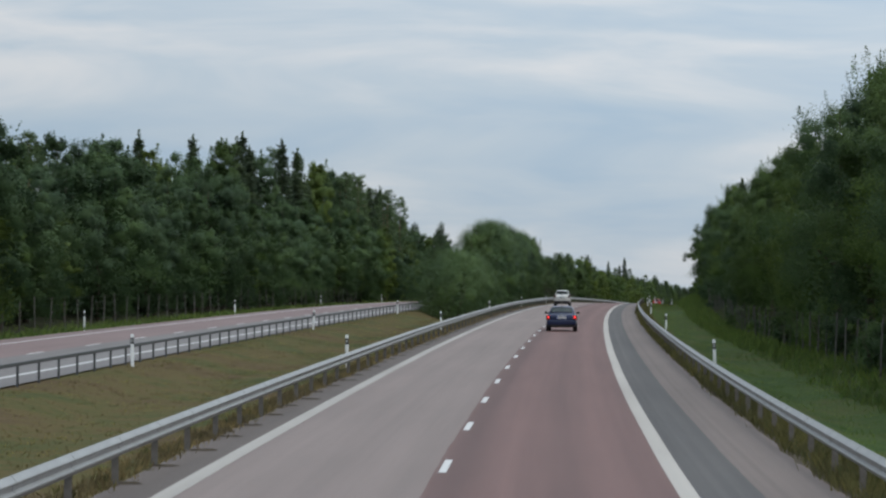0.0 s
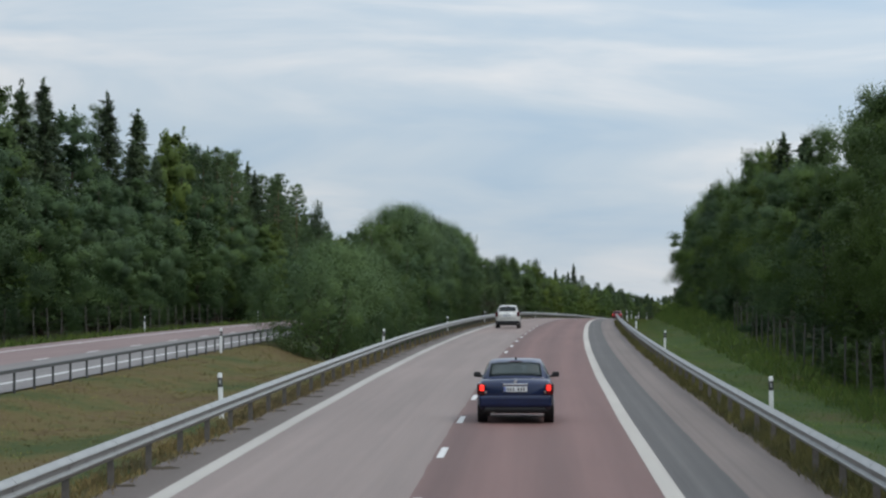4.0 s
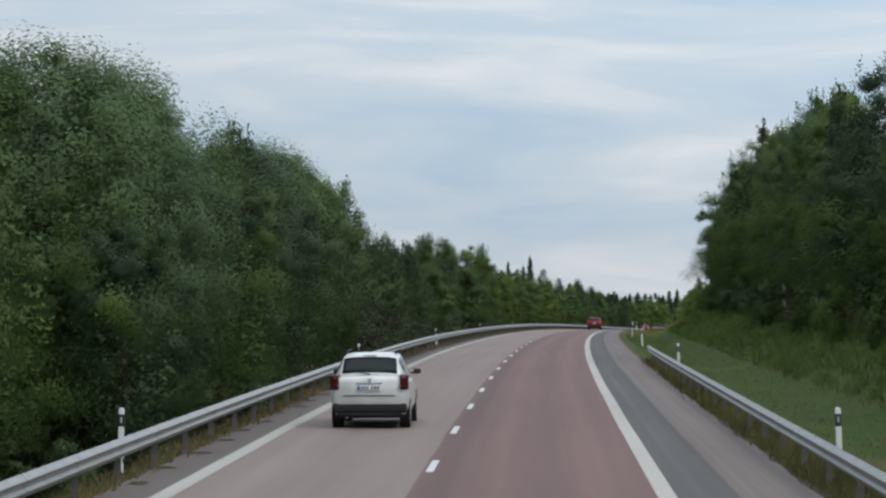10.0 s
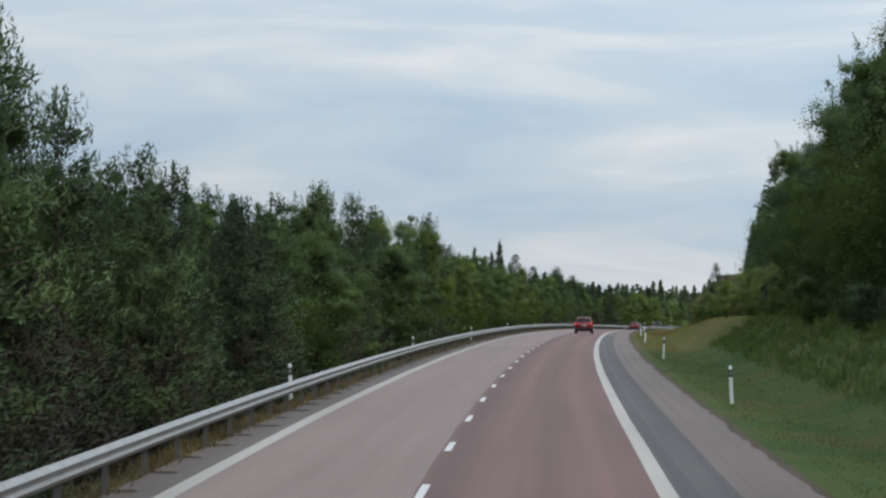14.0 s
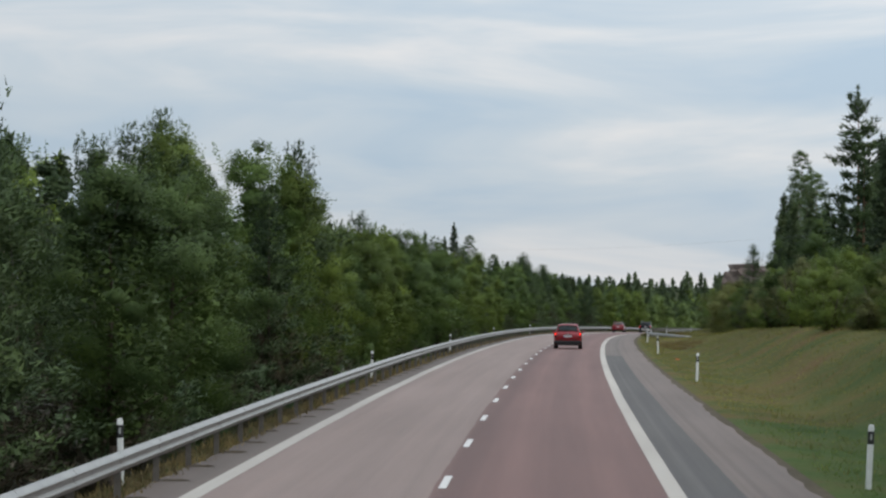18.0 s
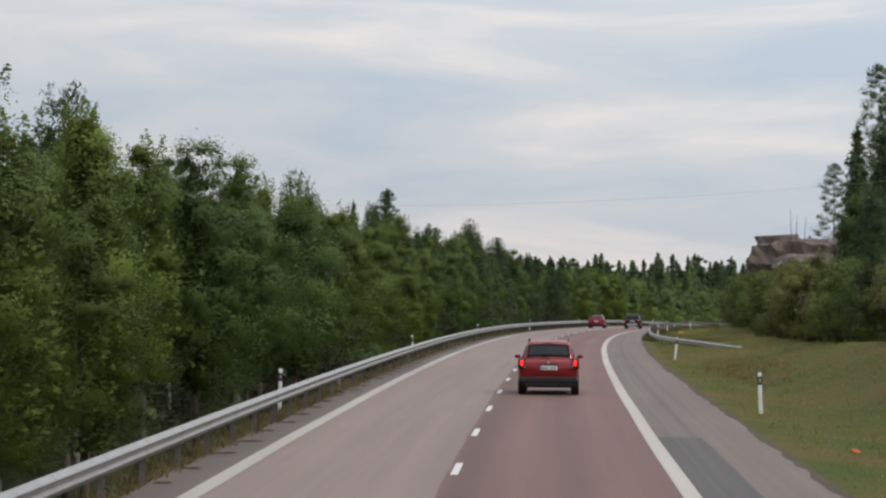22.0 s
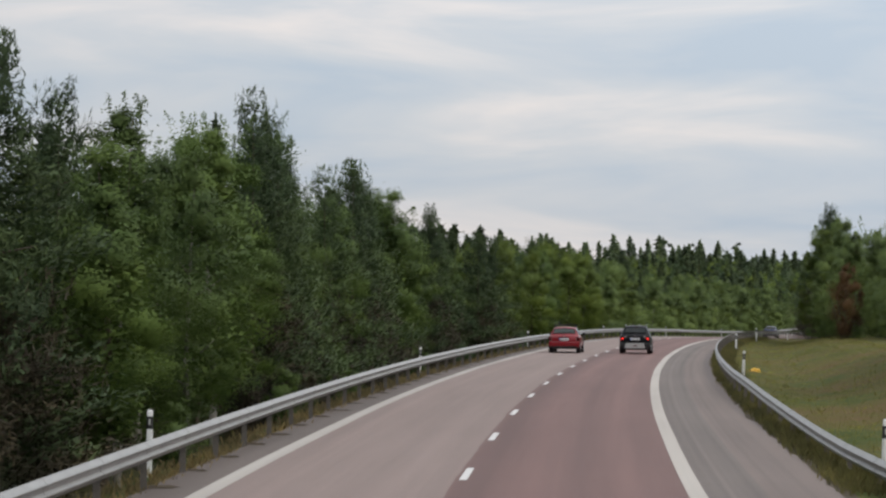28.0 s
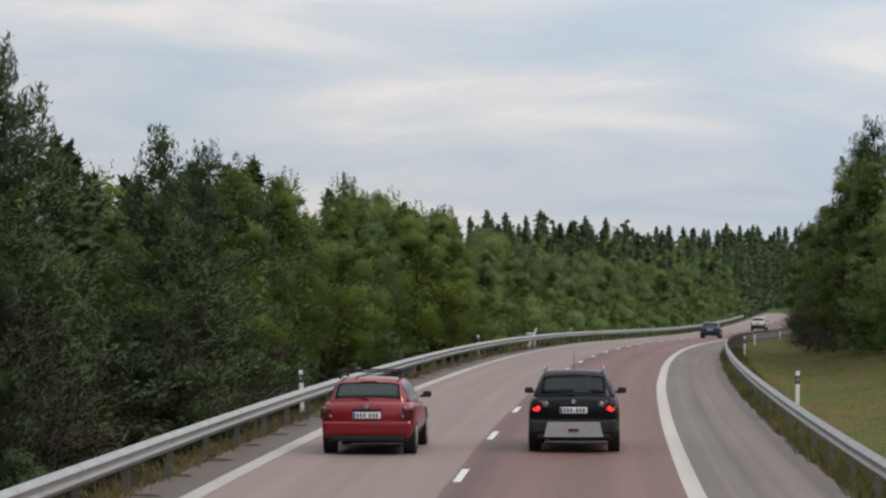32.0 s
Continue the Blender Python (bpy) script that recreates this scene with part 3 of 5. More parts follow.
def rail(label, s0, count, offset, side, drop=None):
    """side 1: the road lies to the right of it. offset and drop: metres at s."""
    r = thing("guard_rail", label, "guard rail")
    for i in range(count):
        s = s0 + 4 * i
        pa, pb = spots(s, offset(s), -(drop(s) if drop else 0)), spots(s + 4, offset(s + 4), -(drop(s + 4) if drop else 0))
        d = Vector(pb) - Vector(pa)
        yaw = math.degrees(math.atan2(-d.x, d.y))
        tilt = math.degrees(math.atan2(d.z, math.hypot(d.x, d.y)))
        m = pose(*pa, tilt, 0, yaw) @ Matrix.Diagonal((side, 1, 1, 1))
        part("beam", BEAM, None, r, at=m @ Matrix.Translation((0, 0, 0.43)))
        part("lap", LAP, None, r, at=m @ Matrix.Translation((0.002, -0.13, 0.43)))
        j = random.Random(i * 7 + int(s0))
        pm = pose(*pa, j.uniform(-1.2, 1.2), j.uniform(-1.2, 1.2), yaw)
        part("post", POST, None, r, at=pm @ Matrix.Translation((-0.062 * side, 0.1, 0)))
    return r


rail("long galvanised steel guard rail on the median side of the road", -28, 285, lambda s: -4.68, 1)
rail("galvanised steel guard rail beside the hard shoulder, ending in grass", -28, 93, lambda s: 6.28, -1)
FLARE_S, FLARE_O = [644, 651, 658, 669, 683, 697, 715, 735], [12.0, 10.43, 9.2, 7.96, 7.1, 6.66, 6.45, 6.3]
rail("galvanised guard rail starting in a flared buried end", 648, 120, lambda s: float(np.interp(s, FLARE_S, FLARE_O)), -1, lambda s: 0.28 * float(1 - smooth(690, 732, s)) + 0.14 * float(1 - smooth(646, 660, s)))
end = thing("rail_end_cap", "rounded galvanised end piece of the guard rail", "guard rail", at=on_road(344.0, 6.24, 0.43))
part("cap", box((0.10, 0.16, 0.30), (0.0, 0.12, 0.155), 0.045, 3), GALV, end)

PIPE = from_bm("pipe", box((0.09, 3.02, 0.11), (0, 1.5, 0.585), 0.02, 2), GALV_DARK)
PIPE_POST = from_bm("post", box((0.07, 0.06, 0.95), (0, 0, 0.12), 0.01, 1), GALV_DARK)
pipe_rail = thing("pipe_rail", "dark box-beam guard rail along the opposite carriageway", "guard rail")
for i in range(118):
    s = 20 + 3 * i
    m = on_road(s, -13.05, 0.0)
    part("pipe", PIPE, None, pipe_rail, at=m)
    part("post", PIPE_POST, None, pipe_rail, at=m)

# ---- marker posts ----
MARK_BODY = from_bm("body", box((0.105, 0.06, 1.40), (0, 0, 0.34), 0.022, 2), POST_WHITE)
MARK_BAND = from_bm("band", box((0.113, 0.068, 0.25), (0, 0, 0.84), 0.028, 2), POST_BLACK)
MARK_EYE = from_bm("reflector", box((0.035, 0.012, 0.10), (0, -0.036, 0.85), 0.004, 1), REFLECT)
MARK_CAP = from_bm("cap", box((0.088, 0.052, 0.04), (0, 0, 1.045), 0.018, 2), POST_WHITE)
marker = None


def marker_post(s, o, lean=0.0, turn=0.0):
    global marker
    m = on_road(s, o, float(lie(s, o)) * 0.6, turn, False) @ pose(0, 0, 0, lean * 0.4, lean, 0)
    if marker:
        return copy_thing(marker, m)
    marker = thing("marker_post", "white plastic roadside marker post with a black reflector band", "marker post", "marker posts along the road", at=m)
    part("body", MARK_BODY, None, marker)
    part("band", MARK_BAND, None, marker, "black band")
    part("reflector", MARK_EYE, None, marker, "small silver reflector")
    part("cap", MARK_CAP, None, marker)
    return marker


_r = random.Random(4)
for k in range(-2, 16):
    marker_post(154 + 60 * k, -5.62, _r.uniform(-3, 3))
    marker_post(154 + 60 * k, 7.15, 6 if k == 8 else _r.uniform(-3, 3))
for s in (91, 151, 211, 271):
    marker_post(s, -12.65, _r.uniform(-3, 3))
for s in (90, 151, 212, 270, 330):
    marker_post(s, -25.6, _r.uniform(-3, 3))

# ---- game fences ----
FENCE_POST = from_bm("fence_post", rod(0.04, 0.035, (0, 0, -0.4), (0, 0, 2.0), 7), OLD_WOOD)


def fence(label, s0, s1, o, seed):
    r = random.Random(seed)
    f = thing("game_fence", label, "fence")
    ss = np.arange(s0, s1, 4.2)
    for s in ss:
        part("fence_post", FENCE_POST, None, f, at=pose(*spots(s, o, lie(s, o)), r.uniform(-3, 3), r.uniform(-3, 3), 0) @ Matrix.Diagonal((1, 1, r.uniform(0.85, 1.05), 1)))
    for h in (0.15, 0.45, 0.75, 1.1, 1.5, 1.9):
        p = spots(ss, o, lie(ss, o) + h)
        n = len(p)
        a = np.concatenate([p + (0, 0, -0.002), p + (0, 0, 0.002), p + (0.003, 0, 0)])
        i = np.arange(n - 1)
        q = np.concatenate([np.stack([i + u * n, i + 1 + u * n, i + 1 + v * n, i + v * n], -1) for u, v in ((0, 1), (1, 2), (2, 0))])
        part("wire", mesh_of("wire", a, q, WIRE), None, f)


fence("weathered wooden post and wire game fence before the forest", 40, 260, 12.9, 1)
fence("grey post and wire fence along the far forest edge", 60, 330, -28.7, 2)

# ---- overhead cable ----
CABLE = plain("cable_rubber", (0.3, 0.3, 0.31), 0.7)
_a, _b = Vector(spots(672, -30, 9.2)), Vector(spots(630, 24, 9.2))
cable = thing("overhead_line", "thin sagging overhead cable between wooden poles across the road", "cable")
def sag(t):
    return _a.lerp(_b, t) - Vector((0, 0, 1.3 * 4 * t * (1 - t)))


bm = bmesh.new()
_rings = [[bm.verts.new(sag(i / 24) + Vector((0, 0.004 * math.sin(a), 0.004 * math.cos(a)))) for a in (0, 1.57, 3.14, 4.71)] for i in range(25)]
for p, q in zip(_rings, _rings[1:]):
    for i in range(4):
        bm.faces.new((p[i], p[(i + 1) % 4], q[(i + 1) % 4], q[i]))
part("wire", bm, CABLE, cable)
for p in (_a, _b):
    part("pole", rod(0.14, 0.10, (p.x, p.y, p.z - 12), (p.x, p.y, p.z + 0.4), 10), OLD_WOOD, cable, "grey wooden pole")


# ---- plants ----
def leaves_at(rng, at, facing, long, wide, loose=0.55, axis=None, soft=None):
    """Three-cornered leaves at the places given, facing about that way; axis: the way they point. Gives their corners, and the mean way that each clump of them faces."""
    n = len(at)
    f = facing + rng.normal(size=(n, 3)) * loose
    f /= np.linalg.norm(f, axis=1, keepdims=True) + 1e-9
    f = f * np.where((f * (facing if soft is None else soft)).sum(1, keepdims=True) < 0, -1.0, 1.0)
    u = np.cross(f, rng.normal(size=(n, 3))) if axis is None else axis + rng.normal(size=(n, 3)) * 0.35
    u -= f * (u * f).sum(1, keepdims=True)
    u /= np.linalg.norm(u, axis=1, keepdims=True) + 1e-9
    v = np.cross(f, u)
    lo, wi = (long * rng.uniform(0.65, 1.35, n))[:, None], (wide * rng.uniform(0.7, 1.3, n))[:, None] / 2
    q = np.stack([at - u * lo * 0.4 + v * wi, at - u * lo * 0.4 - v * wi, at + u * lo * 0.6], 1).reshape(-1, 3)
    m = np.broadcast_to(facing if soft is None else soft, (n, 3)) * 0.9 + f * 0.2
    m = m / (np.linalg.norm(m, axis=1, keepdims=True) + 1e-9)
    return np.concatenate([q, np.repeat(m, 3, 0)], 1)


def tris(v):
    return np.arange(len(v)).reshape(-1, 3)


def ways(rng, n, up):
    d = rng.normal(size=(n, 3))
    d /= np.linalg.norm(d, axis=1, keepdims=True) + 1e-9
    d[:, 2] = np.where(d[:, 2] < -0.1, d[:, 2] * (1 - up), d[:, 2])
    return d


def broadleaf_leaves(seed, h, wide, low=0.06, fine=1.0, round_top=False, boughs=72, per=330, size=1.0, droop=2.0):
    """Crown of a birch, aspen or willow: limbs of leafy sprays over an uneven outline with gaps between them, and a shaded inside."""
    rng = np.random.default_rng(seed)
    twigs = 4
    k = max(7, int(boughs * fine / twigs))
    u = ((np.arange(k) + rng.random(k)) / k) ** 0.9
    prof = np.clip(np.sin(np.pi * np.clip(u * 0.90 + 0.10, 0, 1)), 0, 1) ** (0.5 if round_top else 0.8) * (1.0 if round_top else 1.08 - 0.36 * u)
    th = np.arange(k) * 2.4 + rng.uniform(-0.5, 0.5, k)
    lobes = 0.86 + 0.16 * np.sin(th * 2 + seed) + 0.12 * np.sin(th * 3 + u * 11 + seed)
    out = np.stack([np.cos(th), np.sin(th), np.zeros(k)], -1)
    big = rng.uniform(0.55, 1.05, k) * (1.12 - 0.5 * u) * (wide / 2.0) ** 0.6 / fine ** 0.2
    r = np.maximum(0.0, wide * prof * lobes - 0.55 * big) * rng.uniform(0.72, 1.0, k)
    c = out * r[:, None] + np.stack([np.zeros(k), np.zeros(k), h * (low + (0.93 - low) * u)], -1)
    n = k * twigs
    way = rng.normal(size=(n, 3)) + 0.5 * np.repeat(out, twigs, 0) + (0, 0, 0.3)
    way /= np.linalg.norm(way, axis=1, keepdims=True) + 1e-9
    hub = np.repeat(c, twigs, 0) + way * (np.repeat(big, twigs) * rng.uniform(0.4, 1.0, n))[:, None] * (1, 1, 0.95)
    rad = np.repeat(big, twigs) * rng.uniform(0.36, 0.66, n)
    d = ways(rng, n * per, 0.3)
    p = np.repeat(hub, per, 0) + d * (np.repeat(rad, per) * np.abs(rng.normal(0.7, 0.25, n * per)))[:, None] * (1.0, 1.0, 1.15)
    p[:, 2] = np.maximum(p[:, 2], 0.02)
    uu = np.repeat(u, twigs * per)
    rim = p[:, :2] / (np.linalg.norm(p[:, :2], axis=1, keepdims=True) + 0.3)
    crown_way = np.concatenate([rim * np.sqrt(1.05 - uu)[:, None], ((1.1 + droop) * uu - droop)[:, None]], 1)
    soft = 0.55 * d + 0.6 * np.repeat(way, per, 0) + 0.55 * crown_way
    got = [leaves_at(rng, p, soft, 0.066 * size, 0.052 * size, 0.3, None, soft)]
    m = int(n * (34 if per > 30 else 5))
    uu = rng.uniform(0, 0.88, m)
    t = rng.uniform(0, 2 * np.pi, m)
    rr = wide * 0.5 * np.sin(np.pi * np.clip(uu * 0.84 + 0.16, 0, 1)) * np.sqrt(rng.random(m))
    q = np.stack([rr * np.cos(t), rr * np.sin(t), h * (low + (0.9 - low) * uu)], -1)
    got.append(leaves_at(rng, q, np.array([[0, 0, 0.6]]), 0.15 * size ** 0.7, 0.12 * size ** 0.7, 0.6))
    for _ in range(int((4 if round_top else 9) * fine)):
        t, a, m = rng.uniform(0, 2 * np.pi), rng.uniform(0, 0.45) * wide, 120 if per > 30 else 14
        z0, z1 = h * rng.uniform(0.78, 0.88), h * rng.uniform(0.92, 1.01)
        line = np.linspace(0, 1, m)[:, None]
        q = np.array([a * math.cos(t), a * math.sin(t), z0]) + line * np.array([rng.normal() * 0.2, rng.normal() * 0.2, z1 - z0]) + rng.normal(size=(m, 3)) * 0.17 * (1.1 - line)
        got.append(leaves_at(rng, q, rng.normal(size=(m, 3)), 0.06 * size, 0.045 * size))
    return np.concatenate(got)


def dome_leaves(seed, h, wide, low=0.0, sprays=110, per=260, size=1.0, full=0.42):
    """A smooth round-topped crown of fine upright sprays, widest at the share full of its height."""
    rng = np.random.default_rng(seed)
    u = ((np.arange(sprays) + rng.random(sprays)) / sprays) ** 0.85
    th = np.arange(sprays) * 2.4 + rng.uniform(-0.4, 0.4, sprays)
    up, down = np.clip((u - full) / (1 - full), 0, 1), np.clip((full - u) / full, 0, 1)
    r = wide * np.sqrt(1.0 - up * up * 0.995) * (1 - 0.42 * down ** 2) * (0.88 + 0.10 * np.sin(3 * th + seed) + 0.09 * np.sin(5 * th + 9 * u)) * rng.uniform(0.66, 1.0, sprays)
    way = np.stack([np.cos(th) * np.sqrt(1 - up * up), np.sin(th) * np.sqrt(1 - up * up), up - 1.7 * down], -1)
    hub = np.stack([r * np.cos(th), r * np.sin(th), h * (low + (0.95 - low) * u)], -1)
    rad = rng.uniform(0.3, 0.72, sprays) * (wide / 3.0) ** 0.7
    d = ways(rng, sprays * per, 0.2)
    p = np.repeat(hub, per, 0) + d * (np.repeat(rad, per) * np.clip(rng.normal(0.66, 0.2, sprays * per), 0.1, 0.92))[:, None] * (1.0, 1.0, 1.2)
    p[:, 2] = np.maximum(p[:, 2], 0.02)
    soft = 0.55 * d + 0.8 * np.repeat(way, per, 0)
    got = [leaves_at(rng, p, soft, 0.066 * size, 0.05 * size, 0.3, None, soft)]
    m = sprays * 26
    v, a = rng.uniform(0.05, 0.85, m), rng.uniform(0, 2 * np.pi, m)
    rr = wide * 0.66 * np.sqrt(rng.random(m)) * np.sqrt(1 - np.clip((v - full) / (1 - full), 0, 1) ** 2)
    got.append(leaves_at(rng, np.stack([rr * np.cos(a), rr * np.sin(a), h * (low + (0.93 - low) * v)], -1), np.array([[0, 0, 0.6]]), 0.15 * size, 0.12 * size, 0.6))
    return np.concatenate(got)


def conifer_leaves(seed, h, wide, low=0.05, rise=0.35, gap=0.5, fine=1.0, tuft=0.15, thin=0.042, power=0.8):
    """Whorls of branches with needle sprays; rise: how steeply they climb (negative: droop)."""
    rng = np.random.default_rng(seed)
    got, z = [], h * low
    k = 1 / math.sqrt(fine)
    while z < h * 0.965:
        left = 1 - z / h
        reach = wide * (left ** power) + 0.12
        for b in range(rng.integers(5, 8)):
            t = rng.uniform(0, 2 * np.pi)
            ln = reach * rng.uniform(0.6, 1.1)
            climb = rise + rng.normal() * 0.12 + (0.5 if left < 0.12 else 0)
            way = np.array([math.cos(t), math.sin(t), climb])
            m = max(2, int(ln / 0.085 * fine))
            twigs = 9 if fine > 0.7 else 4 if fine > 0.3 else 2
            f = rng.uniform(0.1, 1.0, m) ** 0.75
            foot = np.array([0, 0, z + rng.uniform(-0.5, 0.5) * gap])
            p = foot + f[:, None] * ln * way + rng.normal(size=(m, 3)) * (0.13, 0.13, 0.06) * (0.4 + ln * 0.45)
            p = np.repeat(p, twigs, 0) + rng.normal(size=(m * twigs, 3)) * 0.075
            lift = rng.normal(size=(m * twigs, 3)) * 0.35
            got.append(leaves_at(rng, p, np.array([[0, 0, 1.0]]), tuft * k, thin * k, 0.8, way * 0.7 + (0, 0, 0.45 if rise > 0 else -0.15), way * (0.8, 0.8, 0) + (0, 0, 0.55) + lift))
            if rise > 0 and fine > 0.7 and z > 0.35 * h:
                q = np.array([0, 0, z]) + ln * way + np.stack([rng.normal(size=14) * 0.03, rng.normal(size=14) * 0.03, rng.uniform(-0.05, 0.42, 14)], -1)
                got.append(leaves_at(rng, q, way * (1, 1, 0), 0.13, 0.03, 0.5, np.array([[0, 0, 1.0]])))
        z += gap * rng.uniform(0.7, 1.2) * (0.55 + 0.6 * left)
    m = 40
    p = np.stack([rng.normal(size=m) * 0.05, rng.normal(size=m) * 0.05, h * rng.uniform(0.93, 1.02, m)], -1)
    got.append(leaves_at(rng, p, rng.normal(size=(m, 3)), tuft * k * 0.8, thin * k, 0.3, np.array([[0, 0, 1.0]])))
    return np.concatenate(got)


def old_pine_leaves(seed, h, fine=1.0):
    """A tall pine: an open crown of flat needle clumps on the upper half."""
    rng = np.random.default_rng(seed)
    n = int(64 * fine)
    u = (np.arange(n) + rng.random(n)) / n
    r = h * 0.15 * (1.05 - u) ** 0.6 * np.sqrt(rng.uniform(0.1, 1, n))
    t = np.arange(n) * 2.4 + rng.uniform(-0.5, 0.5, n)
    c = np.stack([r * np.cos(t), r * np.sin(t), h * (0.40 + 0.585 * u)], -1)
    per = 90
    d = ways(rng, n * per, 0.6)
    p = np.repeat(c, per, 0) + d * (1.0, 1.0, 0.8) * np.repeat(rng.uniform(0.45, 1.0, n) * (1.1 - 0.5 * u), per)[:, None] * rng.uniform(0.3, 1, n * per)[:, None] ** 0.6
    k = 1 / math.sqrt(fine)
    return leaves_at(rng, p, d + (0, 0, 0.5), 0.26 * k, 0.07 * k, 0.6, d * 0.5 + (0, 0, 0.6))


def trunk_mesh(name, mat, h, r, limbs, seed, lean=0.03, straight=False):
    rng = random.Random(seed)
    bm = bmesh.new()
    pts = [Vector((0, 0, -0.5))]
    for i in range(1, 6):
        w = 0 if straight else lean * h
        pts.append(Vector((rng.uniform(-w, w) * i / 5, rng.uniform(-w, w) * i / 5, h * 0.93 * i / 5)))
    for i in range(5):
        rod(r * (1 - i / 5.4), r * (1 - (i + 1) / 5.4), pts[i], pts[i + 1], 7, bm)
    for i in range(limbs):
        f = rng.uniform(0.25, 0.85) * 5
        a = pts[int(f)].lerp(pts[int(f) + 1], f - int(f))
        t = rng.uniform(0, 6.28)
        ln = h * 0.12 * (1.1 - f / 6)
        rod(r * 0.32, r * 0.1, a, a + Vector((math.cos(t) * ln, math.sin(t) * ln, ln * (0.25 if straight else 0.8))), 5, bm)
    return from_bm(name, bm, mat, True)


def stem_mesh(mat, h, seed):
    rng = random.Random(seed)
    bm = bmesh.new()
    for k in range(6):
        t = rng.uniform(0, 6.28)
        rod(0.035, 0.012, (0.1 * math.cos(t), 0.1 * math.sin(t), -0.3), (h * 0.25 * math.cos(t), h * 0.25 * math.sin(t), h * rng.uniform(0.5, 0.8)), 6, bm)
    return from_bm("stem", bm, mat, True)


class Kind:
    """One sort of plant: its ready meshes, and the thing that is copied."""

    def __init__(self, name, label, group, category="tree"):
        self.name, self.label, self.group, self.category, self.forms, self.far = name, label, group, category, [], []

    def form(self, leaves, leaf_mat, trunk, height, far=False, dead=None):
        under = None if dead is None else mesh_of("lower_crown", dead[:, :3], tris(dead), DEAD_NEEDLE, normals=dead[:, 3:])
        (self.far if far else self.forms).append((mesh_of("crown", leaves[:, :3], tris(leaves), leaf_mat, normals=leaves[:, 3:]), trunk, height, under))

    def plant(self, s, o, top, rng, wide=1.0, far=False):
        g = float(lie(s, o))
        crown, trunk, height, under = rng.choice(self.far if far and self.far else self.forms)
        k = max(0.6, top - g) / height
        w = k ** 0.75 * wide * rng.uniform(0.9, 1.12)
        at = Matrix.Translation(spots(s, o, g)) @ Euler((0, 0, rng.uniform(0, 6.28))).to_matrix().to_4x4() @ Matrix.Diagonal((w, w, k, 1))
        t = thing(self.name, self.label, self.category, self.group, at=at)
        part("trunk" if self.category == "tree" else "stem", trunk, None, t)
        part("crown", crown, None, t)
        if under:
            part("lower_crown", under, None, t, "sparse brown dead lower crown")
        return t


BIRCH = Kind("birch_tree", "leafy green birch tree at the forest edge", "birches along the road")
LIGHT_BIRCH = Kind("young_birch_tree", "light yellow-green young birch at the forest edge", "young birches along the road")
for i in range(8):
    h, w = (8.5, 9.5, 8, 9, 10, 8.8, 9.2, 8.2)[i], (1.9, 2.1, 1.6, 2.3, 2.0, 1.7, 1.9, 1.7)[i]
    bark = trunk_mesh("trunk", BIRCH_BARK if i % 3 == 1 else DARK_BARK, h, 0.09, 7, 30 + i)
    (LIGHT_BIRCH if i > 4 else BIRCH).form(broadleaf_leaves(10 + i, h, w, 0.21), LIGHT_LEAF if i > 4 else BIRCH_LEAF, bark, h)
    if i < 4:
        BIRCH.form(broadleaf_leaves(10 + i, h, w, 0.1, 1.0, False, 66, 230, 1.7), LIGHT_LEAF if i != 0 else BIRCH_LEAF, bark, h, True)
FRESH = Kind("bushy_birch_tree", "bright yellow-green bushy birch beside the road", "bright birches beside the road")
for i in range(3):
    FRESH.form(broadleaf_leaves(25 + i, 8.0, 2.2, 0.03, 0.9, False, 72, 230, 1.4, 0.4), FRESH_LEAF, trunk_mesh("trunk", BIRCH_BARK, 8.0, 0.08, 6, 40 + i), 8.0)
ROUND = Kind("willow_tree", "broad round-topped dense green deciduous tree", "broad trees along the road")
for i in range(4):
    bark = trunk_mesh("trunk", DARK_BARK, 8.5, 0.14, 8, 60 + i)
    ROUND.form(broadleaf_leaves(50 + i, 8.5, 2.7, 0.1, 1.1, True), (WILLOW_LEAF, BIRCH_LEAF)[i % 2], bark, 8.5)
    if i < 3:
        ROUND.form(broadleaf_leaves(50 + i, 8.5, 2.7, 0.04, 1.2, True, 66, 230, 1.7), WILLOW_LEAF, bark, 8.5, True)
YOUNG_PINE = Kind("young_pine_tree", "dark green young pine with upright shoots", "young pines along the road")
for i in range(4):
    h = (7.5, 8.5, 8, 7)[i]
    YOUNG_PINE.form(conifer_leaves(70 + i, h, 2.0, 0.17, 0.42, 0.42), PINE_LEAF, trunk_mesh("trunk", DARK_BARK, h, 0.075, 10, 80 + i, 0.01, True), h, False, conifer_leaves(75 + i, h * 0.46, 1.9, 0.05, 0.15, 0.34, 1.0, 0.15, 0.028, 0.4))
SPRUCE = Kind("spruce_tree", "tall dark spruce above the forest edge", "spruces in the forest")
for i in range(3):
    h = (15, 16.5, 14)[i]
    SPRUCE.form(conifer_leaves(90 + i, h, 2.5, 0.08, -0.22, 0.40, 0.6, 0.34, 0.10, 0.85), SPRUCE_LEAF, trunk_mesh("trunk", DARK_BARK, h, 0.17, 0, 95 + i, 0.005, True), h)
OLD_PINE = Kind("pine_tree", "tall old pine with an open flat-topped crown", "tall pines in the forest")
for i in range(4):
    OLD_PINE.form(old_pine_leaves(110 + i, 16), PINE_LEAF, trunk_mesh("trunk", PINE_BARK, 16, 0.19, 9, 120 + i, 0.012, True), 16)
BANK_PINE = Kind("bank_pine_tree", "dark full-crowned pine above the roadside bank", "pines above the bank")
